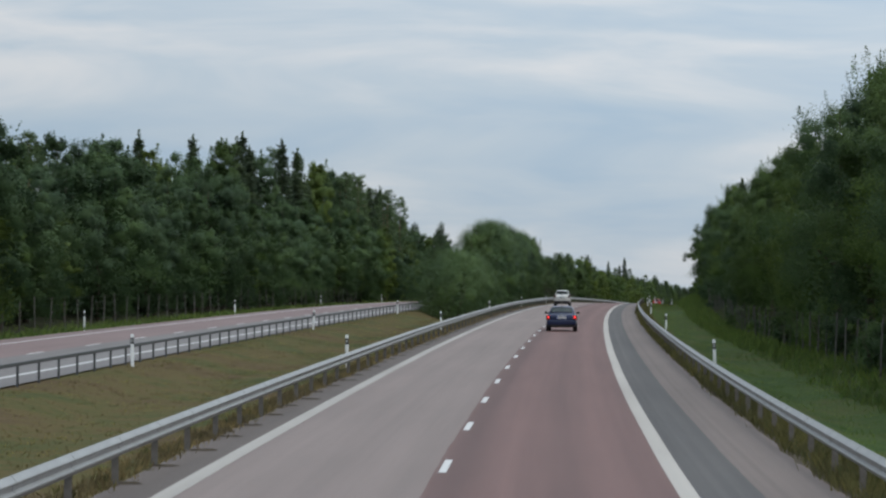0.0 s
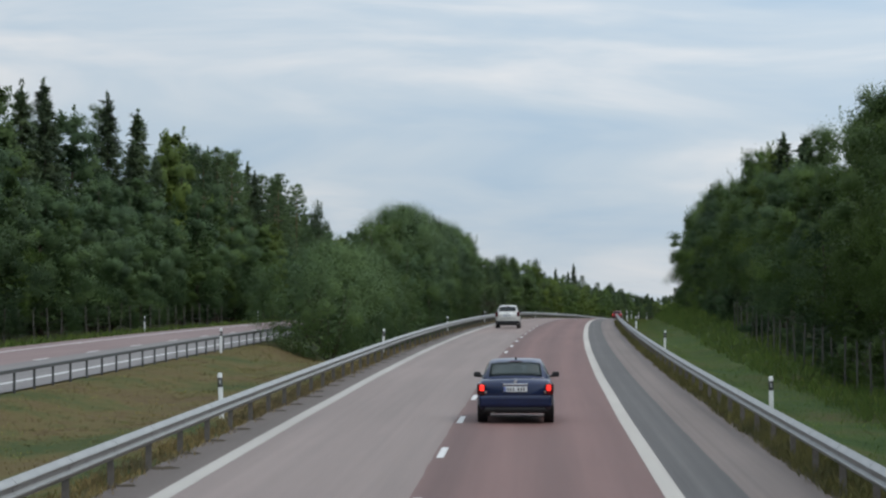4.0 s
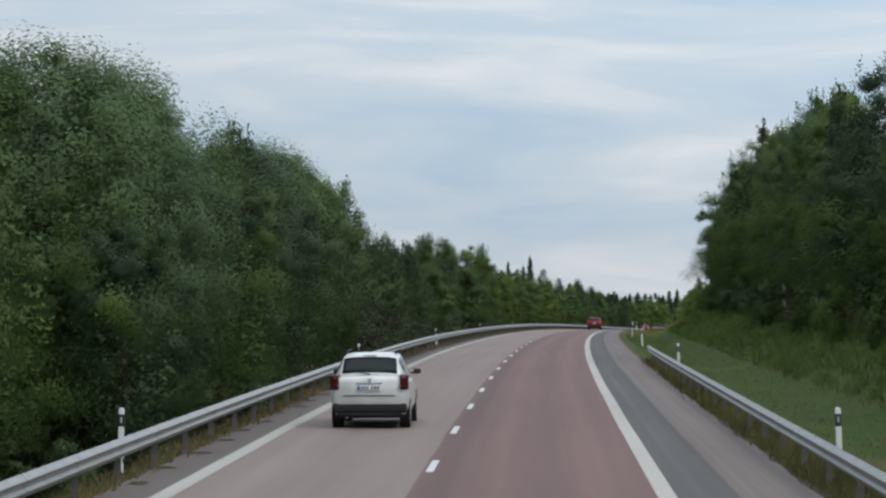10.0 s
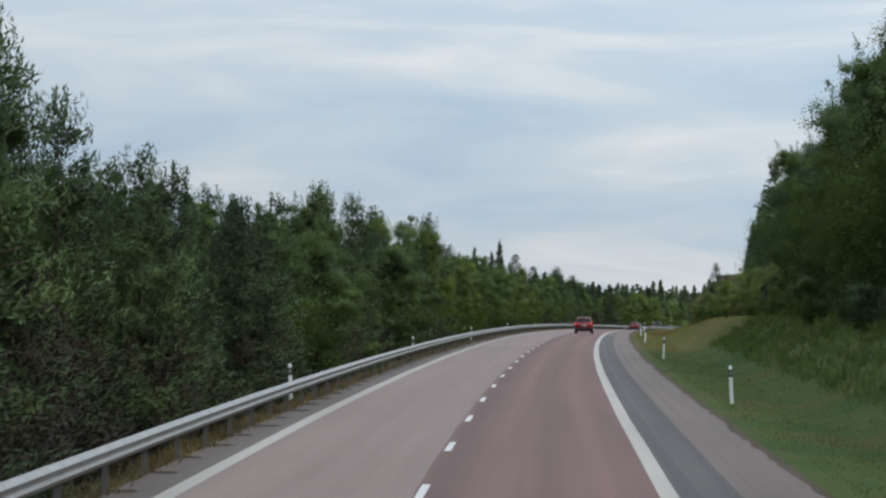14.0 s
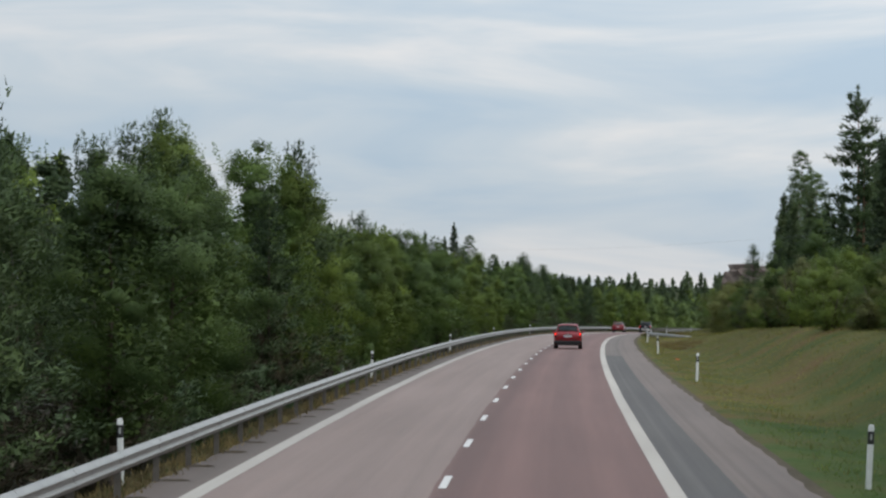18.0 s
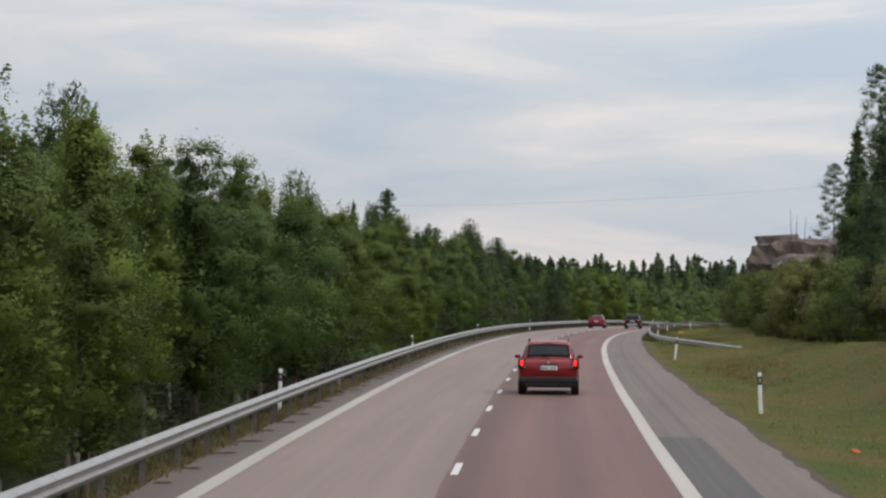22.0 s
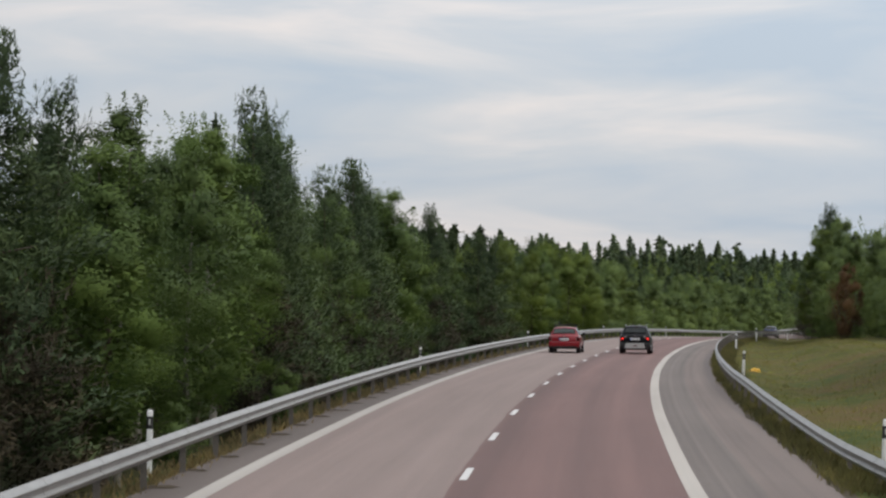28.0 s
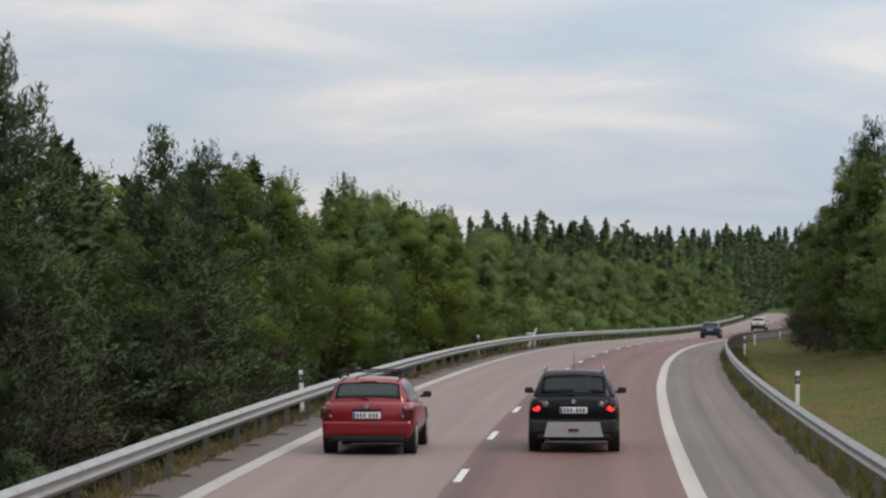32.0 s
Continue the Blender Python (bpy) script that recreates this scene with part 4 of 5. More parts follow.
for i in range(3):
    BANK_PINE.form(conifer_leaves(115 + i, 13.0, 3.0, 0.12, 0.12, 0.8, 0.7, 0.34, 0.11, 0.7), PINE_LEAF, trunk_mesh("trunk", PINE_BARK, 13.0, 0.17, 5, 125 + i, 0.01, True), 13.0)
BUSH = Kind("bush", "dense green roadside bush", "bushes beside the road", "bush")
for i in range(4):
    h = (2.6, 3.0, 2.4, 3.4)[i]
    BUSH.form(broadleaf_leaves(130 + i, h, 1.5, 0.0, 0.4, True, 72, 240, 1.0), (WILLOW_LEAF, BIRCH_LEAF)[i % 2], stem_mesh(DARK_BARK, h, i), h)

SHRUB = Kind("shrub", "light yellow-green shrub on the roadside bank", "shrubs on the bank", "bush")
for i in range(4):
    h = (3.0, 3.6, 2.8, 4.0)[i]
    SHRUB.form(broadleaf_leaves(160 + i, h, 1.35, 0.02, 0.5, i % 2 == 0, 72, 230, 1.0, 0.3), (LIGHT_LEAF, LIGHT_LEAF, OLIVE_LEAF, BIRCH_LEAF)[i], stem_mesh(DARK_BARK, h, 20 + i), h)
DOME = Kind("willow_bush", "large dome-shaped dark green willow bush in the median", "willows in the median", "bush")
for i in range(2):
    DOME.form(dome_leaves(140 + i, 5.6, 3.7, 0.0, 150, 300, 1.0, 0.4), SALLOW_LEAF, stem_mesh(DARK_BARK, 5.0, 8 + i), 5.6)
GREAT = Kind("great_willow_tree", "large green willow tree with a smooth domed crown", "large willows beside the road")
for i in range(2):
    GREAT.form(dome_leaves(145 + i, 10.5, 3.4, 0.08, 230, 330, 1.1, 0.45), (SALLOW_LEAF, WILLOW_LEAF)[i], trunk_mesh("trunk", DARK_BARK, 10.0, 0.18, 8, 66 + i), 10.5)
RUSTY = Kind("dry_bush", "rust-brown withered bush at the forest edge", "", "bush")
RUSTY.form(broadleaf_leaves(150, 4.5, 1.5, 0.05, 0.6, True), RUST_LEAF, stem_mesh(DARK_BARK, 4.5, 11), 4.5)

R = random.Random(11)

# the large round willows in the median
for s, o, top, w in ((228.5, -9.4, 5.3, 1.0), (240, -8.2, 4.9, 0.72)):
    DOME.plant(s, o, top, R, w)
for s, o, top, w in ((247, -9.8, 5.3, 1.2), (256, -8.6, 5.7, 1.15)):
    ROUND.plant(s, o, top, R, w)
for s, o, top in ((250, -12.0, 7.7), (253, -12.5, 7.2), (247.5, -12.4, 6.6)):
    YOUNG_PINE.plant(s, o, top, R, 0.8)
for s, o, top, w in ((291, -10.2, 9.3, 1.2), (299, -9.9, 9.5, 1.3), (307, -10.4, 8.9, 1.0), (328, -9.9, 8.9, 1.2), (335, -9.5, 9.3, 1.1), (343, -9.2, 8.9, 0.9)):
    GREAT.plant(s, o, top, R, w)

LEFT_S = [255, 262, 275, 286, 303, 314, 323, 336, 344, 350, 356, 364, 373, 380, 400, 423, 444, 456, 464, 469, 476, 493, 517, 526, 532, 540, 548, 558, 575, 600, 628, 652, 688, 711, 726, 734, 743, 760, 770, 775, 781, 785.5, 791, 800, 808, 821, 840, 880, 950, 1150]
LEFT_H = [6.0, 6.2, 6.9, 7.6, 8.0, 8.4, 8.3, 8.4, 8.6, 7.4, 6.6, 7.3, 7.0, 6.4, 6.0, 6.3, 8.3, 7.8, 8.6, 6.9, 6.7, 7.7, 9.0, 8.8, 6.7, 6.5, 6.9, 7.7, 7.9, 7.4, 7.5, 7.1, 7.6, 7.7, 7.9, 9.2, 8.4, 8.2, 7.7, 8.2, 7.2, 4.9, 6.9, 7.6, 6.6, 7.3, 7.1, 7.6, 7.2, 7.2]
PINE_S = [240, 340, 362, 410, 460, 485, 560, 680, 720, 770, 800, 840, 900, 1150]
PINE_P = [0.03, 0.12, 0.9, 0.8, 0.6, 0.5, 0.08, 0.2, 0.4, 0.5, 0.45, 0.15, 0.12, 0.2]
s = 262.0
while s < 1090:
    top = float(np.interp(s, LEFT_S, LEFT_H)) * R.choice((0.7, 0.82, 0.92, 0.97, 1.0, 1.03))
    o = -9.2 + R.uniform(-2.3, 1.6)
    top = 3.2 + (top - 3.2) * (1.6 - o) / 10.6
    if R.random() < float(np.interp(s, PINE_S, PINE_P)):
        YOUNG_PINE.plant(s, o, top, R, 1.2, s > 880)
    elif s < 340 and R.random() < 0.75:
        ROUND.plant(s, o, top, R, 1.0)
    else:
        (FRESH if s > 900 and R.random() < 0.8 else LIGHT_BIRCH if (490 < s < 690 or s > 800) and R.random() < 0.65 else BIRCH).plant(s, o, top, R, 1.25, s > 880)
    s += R.uniform(2.9, 4.5) if s < 950 else R.uniform(4, 6)
for i in range(30):
    s = 262 + i * 21 + R.uniform(-5, 5)
    BUSH.plant(s, -6.9 + R.uniform(-0.6, 0.3), R.uniform(-0.4, 0.8), R, 0.9)

R_PINE = random.Random(23)
for s, o, top, w in ((360, -9.6, 8.0, 1.2), (367.5, -9.0, 8.6, 1.25), (371.5, -9.8, 8.0, 1.2), (375.5, -9.0, 7.2, 1.2), (382, -9.6, 5.9, 1.2), (391, -9.4, 6.0, 1.2), (412, -9.5, 6.2, 1.2), (472, -9.2, 6.6, 1.2)):
    YOUNG_PINE.plant(s, o, top, R_PINE, w)

# the forest beyond the opposite carriageway
FAR_S, FAR_H = [60, 168, 197, 222, 256, 288, 337, 400, 440, 470], [11, 12, 14.5, 15, 16.5, 18, 17.5, 17, 14, 12]
s = 96.0
while s < 470:
    (ROUND if R.random() < 0.78 else BIRCH).plant(s, -31.0 + R.uniform(-1.2, 1.0), R.uniform(7.0, 12.5), R, 1.3, True)
    s += R.uniform(3.4, 5.4)
s = 110.0
while s < 480:
    top = float(np.interp(s, FAR_S, FAR_H)) * R.choice((0.85, 0.92, 0.97, 1.02))
    R.choice((ROUND, OLD_PINE, BIRCH, SPRUCE, SPRUCE) if s > 210 else (BIRCH, ROUND, ROUND, OLD_PINE)).plant(s, -35.5 + R.uniform(-2, 1.5), top, R, 1.2, True)
    s += R.uniform(4.5, 7.5)

# the forest on the outer side
RIGHT_S = [30, 117, 135, 176, 205, 235, 272, 320, 345, 374, 415, 455, 480]
RIGHT_H = [13, 14, 14.3, 12.6, 11.6, 11.4, 13.2, 13.5, 13, 14, 15, 14.5, 12.5]
s = 62.0
while s < 482:
    top = float(np.interp(s, RIGHT_S, RIGHT_H)) * R.choice((0.7, 0.82, 0.9, 0.97))
    o = 16.0 + R.uniform(-0.7, 1.4) - 0.7 * (s < 250)
    top = 3.2 + (top - 3.2) * (o - 1.6) / 14.4
    k = R.random()
    (ROUND if k < 0.28 else BIRCH if k < 0.72 else LIGHT_BIRCH if k < 0.92 else SPRUCE).plant(s, o, top, R, 1.2)
    s += R.uniform(3.0, 4.2)
for i in range(46):
    BUSH.plant(70 + i * 9 + R.uniform(-3, 3), 13.6 + R.uniform(-0.4, 0.6), float(np.interp(70 + i * 9, RISE_S, RISE_H)) + R.uniform(0.8, 2.4), R, 1.1)
for s in np.arange(486, 722, 3.3):
    o = 15.2 + R.uniform(-1.3, 1.8) + 0.8 * (s > 640)
    SHRUB.plant(float(s), o, float(lie(s, o)) + R.uniform(1.4, 3.8) + 1.0 * (s > 600), R, 1.25)
    SHRUB.plant(float(s) + 1.5, o + 3, float(lie(s, o)) + R.uniform(2.6, 5.0), R, 1.25)
BANK_TREES = ((588, 20.6, 17.2, BANK_PINE), (592, 22.5, 14.5, SPRUCE), (500, 19, 12.5, BIRCH), (508, 21, 13, BANK_PINE), (522, 20, 14.2, BANK_PINE), (530, 23, 13.5, SPRUCE), (541, 20.5, 14.5, BANK_PINE), (552, 22, 13, BANK_PINE), (560, 19.5, 12.2, SPRUCE), (571, 21.5, 13.2, BANK_PINE), (583, 20.5, 13.0, BANK_PINE), (603, 22.5, 10.5, BANK_PINE), (379, 16.9, 14.7, BIRCH), (442, 17.6, 17.1, SPRUCE), (435, 15.6, 13.2, BIRCH), (622, 15.4, 7.6, YOUNG_PINE))
ROCK_TREES = ((698, 23, 20, OLD_PINE), (693, 21, 15, SPRUCE), (688, 20.5, 12.5, SPRUCE), (680, 22, 16.5, OLD_PINE), (672, 21, 13.5, SPRUCE), (663, 22, 15.5, OLD_PINE), (655, 20.5, 12.5, SPRUCE), (648, 22, 15, OLD_PINE), (638, 21, 13, SPRUCE), (747, 22.2, 15.4, OLD_PINE), (738, 24.5, 14.0, OLD_PINE), (728, 25, 14.4, SPRUCE), (717, 26, 14.5, OLD_PINE), (755, 24, 12.5, SPRUCE), (764, 20.5, 9.0, YOUNG_PINE), (770, 22, 8.0, YOUNG_PINE))
FAR_TREES = ((355, -31.5, 16.8, OLD_PINE), (362, -34, 17.5, OLD_PINE), (390, -31.5, 16.2, OLD_PINE), (406, -31.5, 15.8, OLD_PINE), (340, -32, 15.6, OLD_PINE), (398, -33, 16.0, OLD_PINE), (465, -42, 19.6, SPRUCE), (452, -41, 18.6, SPRUCE), (440, -40.5, 18.8, OLD_PINE), (424, -40, 19.0, SPRUCE), (408, -39.5, 19.6, OLD_PINE), (400, -41, 19.4, SPRUCE), (476, -41.5, 17.5, OLD_PINE), (488, -41, 15.5, OLD_PINE), (500, -40, 14.5, YOUNG_PINE), (879, -40.3, 18.7, SPRUCE), (884, -43, 16.5, SPRUCE), (917, -54, 19.1, SPRUCE), (911, -50, 17.0, OLD_PINE), (1240, -44, 13.5, OLD_PINE), (693, -12, 10.5, OLD_PINE), (861, -30, 13.0, OLD_PINE))
for i in range(16):
    s = 556 + 9.2 * i
    R.choice((ROUND, SPRUCE, BIRCH)).plant(s, 21.5 + R.uniform(-1.5, 1.5), R.uniform(8.0, 11.5), R, 1.15)
for s, o, top, kind in BANK_TREES + ROCK_TREES + FAR_TREES:
    kind.plant(s, o, top, R)
for i in range(15):
    SHRUB.plant(690 + 3.4 * i, 14.3 + R.uniform(-0.9, 0.9), 4.5 + R.uniform(-0.7, 0.5), R, 1.2)
    LIGHT_BIRCH.plant(676 + 4.0 * i, 16.4 + R.uniform(-0.6, 0.8), 5.3 + R.uniform(-0.5, 0.5), R, 1.4)
RUSTY.plant(842, 14.3, 6.0, R, 0.9)
for s, o, top in ((859, 14.6, 8.2), (865, 14.0, 7.6), (869, 12.9, 6.2), (855, 16.8, 8.9), (847, 18.2, 9.3)):
    FRESH.plant(s, o, top, R, 1.3)
for i in range(22):
    FRESH.plant(960 + 8.5 * i, -7.9 + R.uniform(-0.7, 0.5), 5.6 + R.uniform(-1.2, 1.0), R, 1.2)
s = 826.0
while s < 1085:
    o = float(np.interp(s, [826, 850, 876, 900, 1100], [19, 15.5, 12.6, 11.2, 10.5])) + R.uniform(-0.5, 0.9)
    (FRESH if s < 868 else YOUNG_PINE if R.random() < 0.35 else BIRCH).plant(s, o, float(np.interp(s, [826, 850, 880, 940, 1100], [7.5, 9.2, 9, 8, 7.5])) * R.uniform(0.7, 1.08), R, 1.1, s > 860)
    s += R.uniform(3.2, 4.6)
for s, o, top in ((873, 13.2, 11.0), (880, 13.0, 10.7), (888, 13.4, 10.8), (897, 13.2, 9.8), (906, 13.0, 8.6)):
    YOUNG_PINE.plant(s, o, top, R, 1.3)
for i in range(16):
    s = 790 + i * 5 + R.uniform(-2, 2)
    BUSH.plant(s, 19.5 + R.uniform(-1, 3) - 0.05 * i, float(lie(s, 19)) + R.uniform(1.2, 3), R, 1.2)


# ---- the mass of the forest behind ----
def woods(name, label, kinds, spots_list, mat, seed):
    rng = np.random.default_rng(seed)
    out = []
    for s, o, top in spots_list:
        base, height = kinds[rng.integers(len(kinds))]
        g = float(lie(s, o))
        k = max(1.0, top - g) / height
        w = k ** 0.7 * rng.uniform(0.95, 1.3)
        a = rng.uniform(0, 6.28)
        ca, sa = math.cos(a), math.sin(a)
        v, m = base[:, :3] * (w, w, k), base[:, 3:]
        v = np.stack([v[:, 0] * ca - v[:, 1] * sa, v[:, 0] * sa + v[:, 1] * ca, v[:, 2]], -1) + spots(s, o, g)
        out.append(np.concatenate([v, np.stack([m[:, 0] * ca - m[:, 1] * sa, m[:, 0] * sa + m[:, 1] * ca, m[:, 2]], -1)], 1))
    v = np.concatenate(out)
    tagged(new(name, mesh_of(name, v[:, :3], tris(v), mat, normals=v[:, 3:])), label, "forest", kind="stuff")


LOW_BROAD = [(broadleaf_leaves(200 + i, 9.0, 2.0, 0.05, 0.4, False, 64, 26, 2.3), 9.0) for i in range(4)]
LOW_CONE = [(conifer_leaves(210 + i, 13.0, (3.1, 2.6, 3.7)[i], 0.03, -0.2, 0.85, 0.1, 0.34, 0.17, 0.95), 13.0) for i in range(3)]
LOW_PINE = [(old_pine_leaves(220 + i, 14.0, 0.09), 14.0) for i in range(2)]
broad, cone, pine, shade, far_cone = [], [], [], [], []


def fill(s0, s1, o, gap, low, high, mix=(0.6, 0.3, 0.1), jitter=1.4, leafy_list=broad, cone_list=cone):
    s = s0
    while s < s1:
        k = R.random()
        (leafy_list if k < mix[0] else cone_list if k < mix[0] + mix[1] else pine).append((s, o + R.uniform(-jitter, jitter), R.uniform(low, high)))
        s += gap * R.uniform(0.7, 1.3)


# undergrowth rows whose darkened leaves paint the shade under the edge trees
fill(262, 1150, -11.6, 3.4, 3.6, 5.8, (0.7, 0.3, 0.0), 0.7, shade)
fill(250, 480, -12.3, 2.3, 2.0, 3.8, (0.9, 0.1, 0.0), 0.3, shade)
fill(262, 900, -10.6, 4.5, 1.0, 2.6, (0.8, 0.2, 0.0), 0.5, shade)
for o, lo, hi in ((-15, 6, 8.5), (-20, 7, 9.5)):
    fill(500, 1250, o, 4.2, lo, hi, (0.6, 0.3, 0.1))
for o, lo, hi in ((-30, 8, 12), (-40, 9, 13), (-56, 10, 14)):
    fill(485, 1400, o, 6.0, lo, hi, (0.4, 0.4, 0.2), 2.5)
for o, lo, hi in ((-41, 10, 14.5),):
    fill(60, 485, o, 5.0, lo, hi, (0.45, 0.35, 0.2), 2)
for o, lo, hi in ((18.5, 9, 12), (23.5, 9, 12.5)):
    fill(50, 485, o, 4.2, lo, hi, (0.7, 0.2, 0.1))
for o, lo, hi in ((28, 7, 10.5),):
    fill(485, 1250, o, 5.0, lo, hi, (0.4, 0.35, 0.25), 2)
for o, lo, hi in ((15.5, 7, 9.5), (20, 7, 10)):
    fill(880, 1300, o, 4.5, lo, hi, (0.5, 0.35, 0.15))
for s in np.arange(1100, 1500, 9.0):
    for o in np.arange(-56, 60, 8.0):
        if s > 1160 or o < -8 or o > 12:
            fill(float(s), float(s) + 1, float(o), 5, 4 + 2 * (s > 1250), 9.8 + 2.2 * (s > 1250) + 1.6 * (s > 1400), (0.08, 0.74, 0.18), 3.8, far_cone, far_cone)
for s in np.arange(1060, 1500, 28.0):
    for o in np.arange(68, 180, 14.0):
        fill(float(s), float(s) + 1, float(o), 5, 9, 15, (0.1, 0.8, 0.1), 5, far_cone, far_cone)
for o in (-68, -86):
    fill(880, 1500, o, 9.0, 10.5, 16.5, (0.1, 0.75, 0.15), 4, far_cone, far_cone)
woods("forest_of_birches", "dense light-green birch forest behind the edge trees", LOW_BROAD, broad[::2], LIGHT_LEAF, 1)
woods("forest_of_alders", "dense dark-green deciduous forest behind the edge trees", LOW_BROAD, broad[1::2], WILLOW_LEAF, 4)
woods("forest_of_far_conifers", "conifer forest closing the distance, haze put into its pale needle colour", LOW_CONE, far_cone, HAZE_NEEDLE, 6)
woods("undergrowth", "undergrowth inside the forest edge, shade put into its dark leaf colour", LOW_BROAD, shade, SHADE_LEAF, 5)
woods("forest_of_spruces", "dark spruce forest in the distance", LOW_CONE, cone, SPRUCE_LEAF, 2)
woods("forest_of_pines", "tall pines standing in the forest", LOW_PINE, pine, PINE_LEAF, 3)


# ---- grass ----
def tufts(name, label, n, s0, s1, o0, o1, tall, mat, seed, blades=4, keep=None, thin=0.022):
    rng = np.random.default_rng(seed)
    s, o = rng.uniform(s0, s1, n), rng.uniform(o0, o1, n)
    if keep is not None:
        ok = keep(s, o, rng)
        s, o = s[ok], o[ok]
    p = np.repeat(spots(s, o, lie(s, o) - 0.03), blades, 0)
    m = len(p)
    t = rng.uniform(0, 6.28, m)
    h = tall * rng.uniform(0.5, 1.25, m) * np.repeat(rng.uniform(0.6, 1.3, len(s)), blades)
    p = p + np.stack([rng.normal(size=m) * 0.09, rng.normal(size=m) * 0.09, np.zeros(m)], -1)
    side = np.stack([np.cos(t), np.sin(t), np.zeros(m)], -1) * thin * rng.uniform(0.7, 1.6, m)[:, None]
    tip = p + np.stack([np.cos(t * 1.7) * h * 0.45, np.sin(t * 1.7) * h * 0.45, h], -1)
    mid = (p + tip) / 2 + (0, 0, 0.08 * tall)
    v = np.stack([p - side, mid - side * 0.8, tip, mid + side * 0.8], 1).reshape(-1, 3)
    tagged(new(name, mesh_of(name, v, np.arange(len(v)).reshape(-1, 4), mat, normals=np.tile((0.0, 0.0, 1.0), (len(v), 1)))), label, "grass", kind="stuff")


patchy = lambda s, o, rng: hills(s, o * 2, 3.0, 7.0) + rng.normal(size=len(s)) * 0.4 > 0.0
tufts("median_grass", "short dry yellow-brown grass on the median", 20000, 30, 235, -12.7, -5.2, 0.07, MEDIAN_BLADE, 1, 3, None, 0.008)
tufts("median_green_grass", "green patches of grass on the median", 9000, 30, 240, -12.7, -5.2, 0.07, OLIVE_BLADE, 2, 3, patchy, 0.008)
tufts("rail_grass", "dry straw-coloured grass round the guard rail posts", 14000, 30, 900, -5.35, -4.66, 0.17, STRAW_BLADE, 3, 5, None, 0.013)
tufts("outer_rail_weeds", "dark weeds and dry grass under the outer guard rail", 11000, 30, 345, 6.15, 7.1, 0.27, WEED_BLADE, 9, 5, None, 0.013)
tufts("outer_rail_weeds", "dark weeds and dry grass under the outer guard rail", 8500, 690, 900, 6.15, 7.1, 0.25, WEED_BLADE, 10, 5, None, 0.013)
tufts("rail_green_grass", "green weeds round the guard rail posts", 1800, 30, 900, -5.5, -4.7, 0.2, WEED_BLADE, 4, 5, patchy, 0.013)
tufts("verge_grass", "green grass on the roadside verge and bank", 30000, 30, 480, 6.7, 14.0, 0.1, GRASS_BLADE, 5, 3, None, 0.008)
tufts("olive_verge_grass", "yellowing grass on the roadside verge and bank", 30000, 480, 900, 6.7, 15.5, 0.1, OLIVE_BLADE, 11, 3, None, 0.008)
tufts("verge_dry_grass", "dry seeding grass on the roadside bank", 9000, 260, 900, 6.6, 15.0, 0.16, DRY_BLADE, 6, 3, patchy, 0.009)
sorrel = lambda s, o, rng: np.minimum(((s - 616) / 15) ** 2, ((s - 678) / 9) ** 2) + ((o - 9.5) / 1.7) ** 2 + rng.normal(size=len(s)) * 0.35 < 0.9
tufts("sorrel", "reddish-brown seeding sorrel on the roadside bank", 6000, 596, 692, 7.4, 12.0, 0.16, SORREL_BLADE, 12, 3, sorrel, 0.009)
tufts("tall_verge_grass", "tall grass before the forest edge", 9000, 50, 480, 10.5, 14.8, 0.4, GRASS_BLADE, 7)
tufts("far_verge_grass", "green grass beyond the opposite carriageway", 3500, 90, 420, -29.5, -24.2, 0.35, GRASS_BLADE, 8)


# ---- rock cutting ----
ROCK = earth("granite", [(0.30, (0.075, 0.062, 0.056)), (0.48, (0.145, 0.115, 0.105)), (0.62, (0.20, 0.165, 0.15)), (0.75, (0.095, 0.090, 0.075))], 1.6, 0.35, 1.0)


def boulder(size, seed, sharp=0.5):
    bm = bmesh.new()
    bmesh.ops.create_cube(bm, size=1.0)
    bmesh.ops.subdivide_edges(bm, edges=bm.edges, cuts=14, use_grid_fill=True)
    for v in bm.verts:
        c = Vector((v.co.x * size[0], v.co.y * size[1], v.co.z * size[2]))
        q = c * 0.45 + Vector((seed * 7.3, seed * 3.1, seed))
        d = noise.fractal(q, 1.0, 2.0, 4) * 0.75 + (noise.voronoi(q * 1.2)[0][0] - 0.4) * sharp * 1.6 + (noise.cell(q * 1.5 + Vector((0, 0, q.z * 1.2))) - 0.5) * sharp * 0.7
        round_ = max(0.0, v.co.length - 0.62)
        way = v.co.normalized()
        v.co = c * (1 - round_ * 0.45) + Vector((way.x, way.y, way.z * 0.7)) * d
    return bm


rock = thing("rock_outcrop", "fractured grey-brown granite rock face above the verge", "rock")
for i, (s, o, z, size) in enumerate(((742, 19.3, 3.5, (7, 15, 9.2)), (752, 18.5, 4.6, (5.5, 11, 6.0)), (728, 20.2, 2.6, (7, 16, 7.6)), (712, 21, 2.0, (8, 18, 6.6)), (760, 19.5, 1.4, (6, 9, 5.0)), (697, 21.5, 1.2, (8, 16, 5.4)), (744, 18.0, 6.2, (4.0, 7, 4.2)))):
    part("rock", boulder(size, i + 1), ROCK, rock, at=on_road(s, o, z, (i * 37) % 23 - 11, False))
bm = boulder((3.7, 6.5, 1.25), 9, 0.25)
for v in bm.verts:
    v.co.z = max(-0.62, min(0.52 + 0.05 * v.co.x + 0.04 * noise.noise(v.co * 1.3), v.co.z * 1.25))
    v.co.x -= 0.28 * v.co.z
part("rock", bm, ROCK, rock, "flat overhanging slab", at=on_road(742, 17.2, 8.15, 6, False))


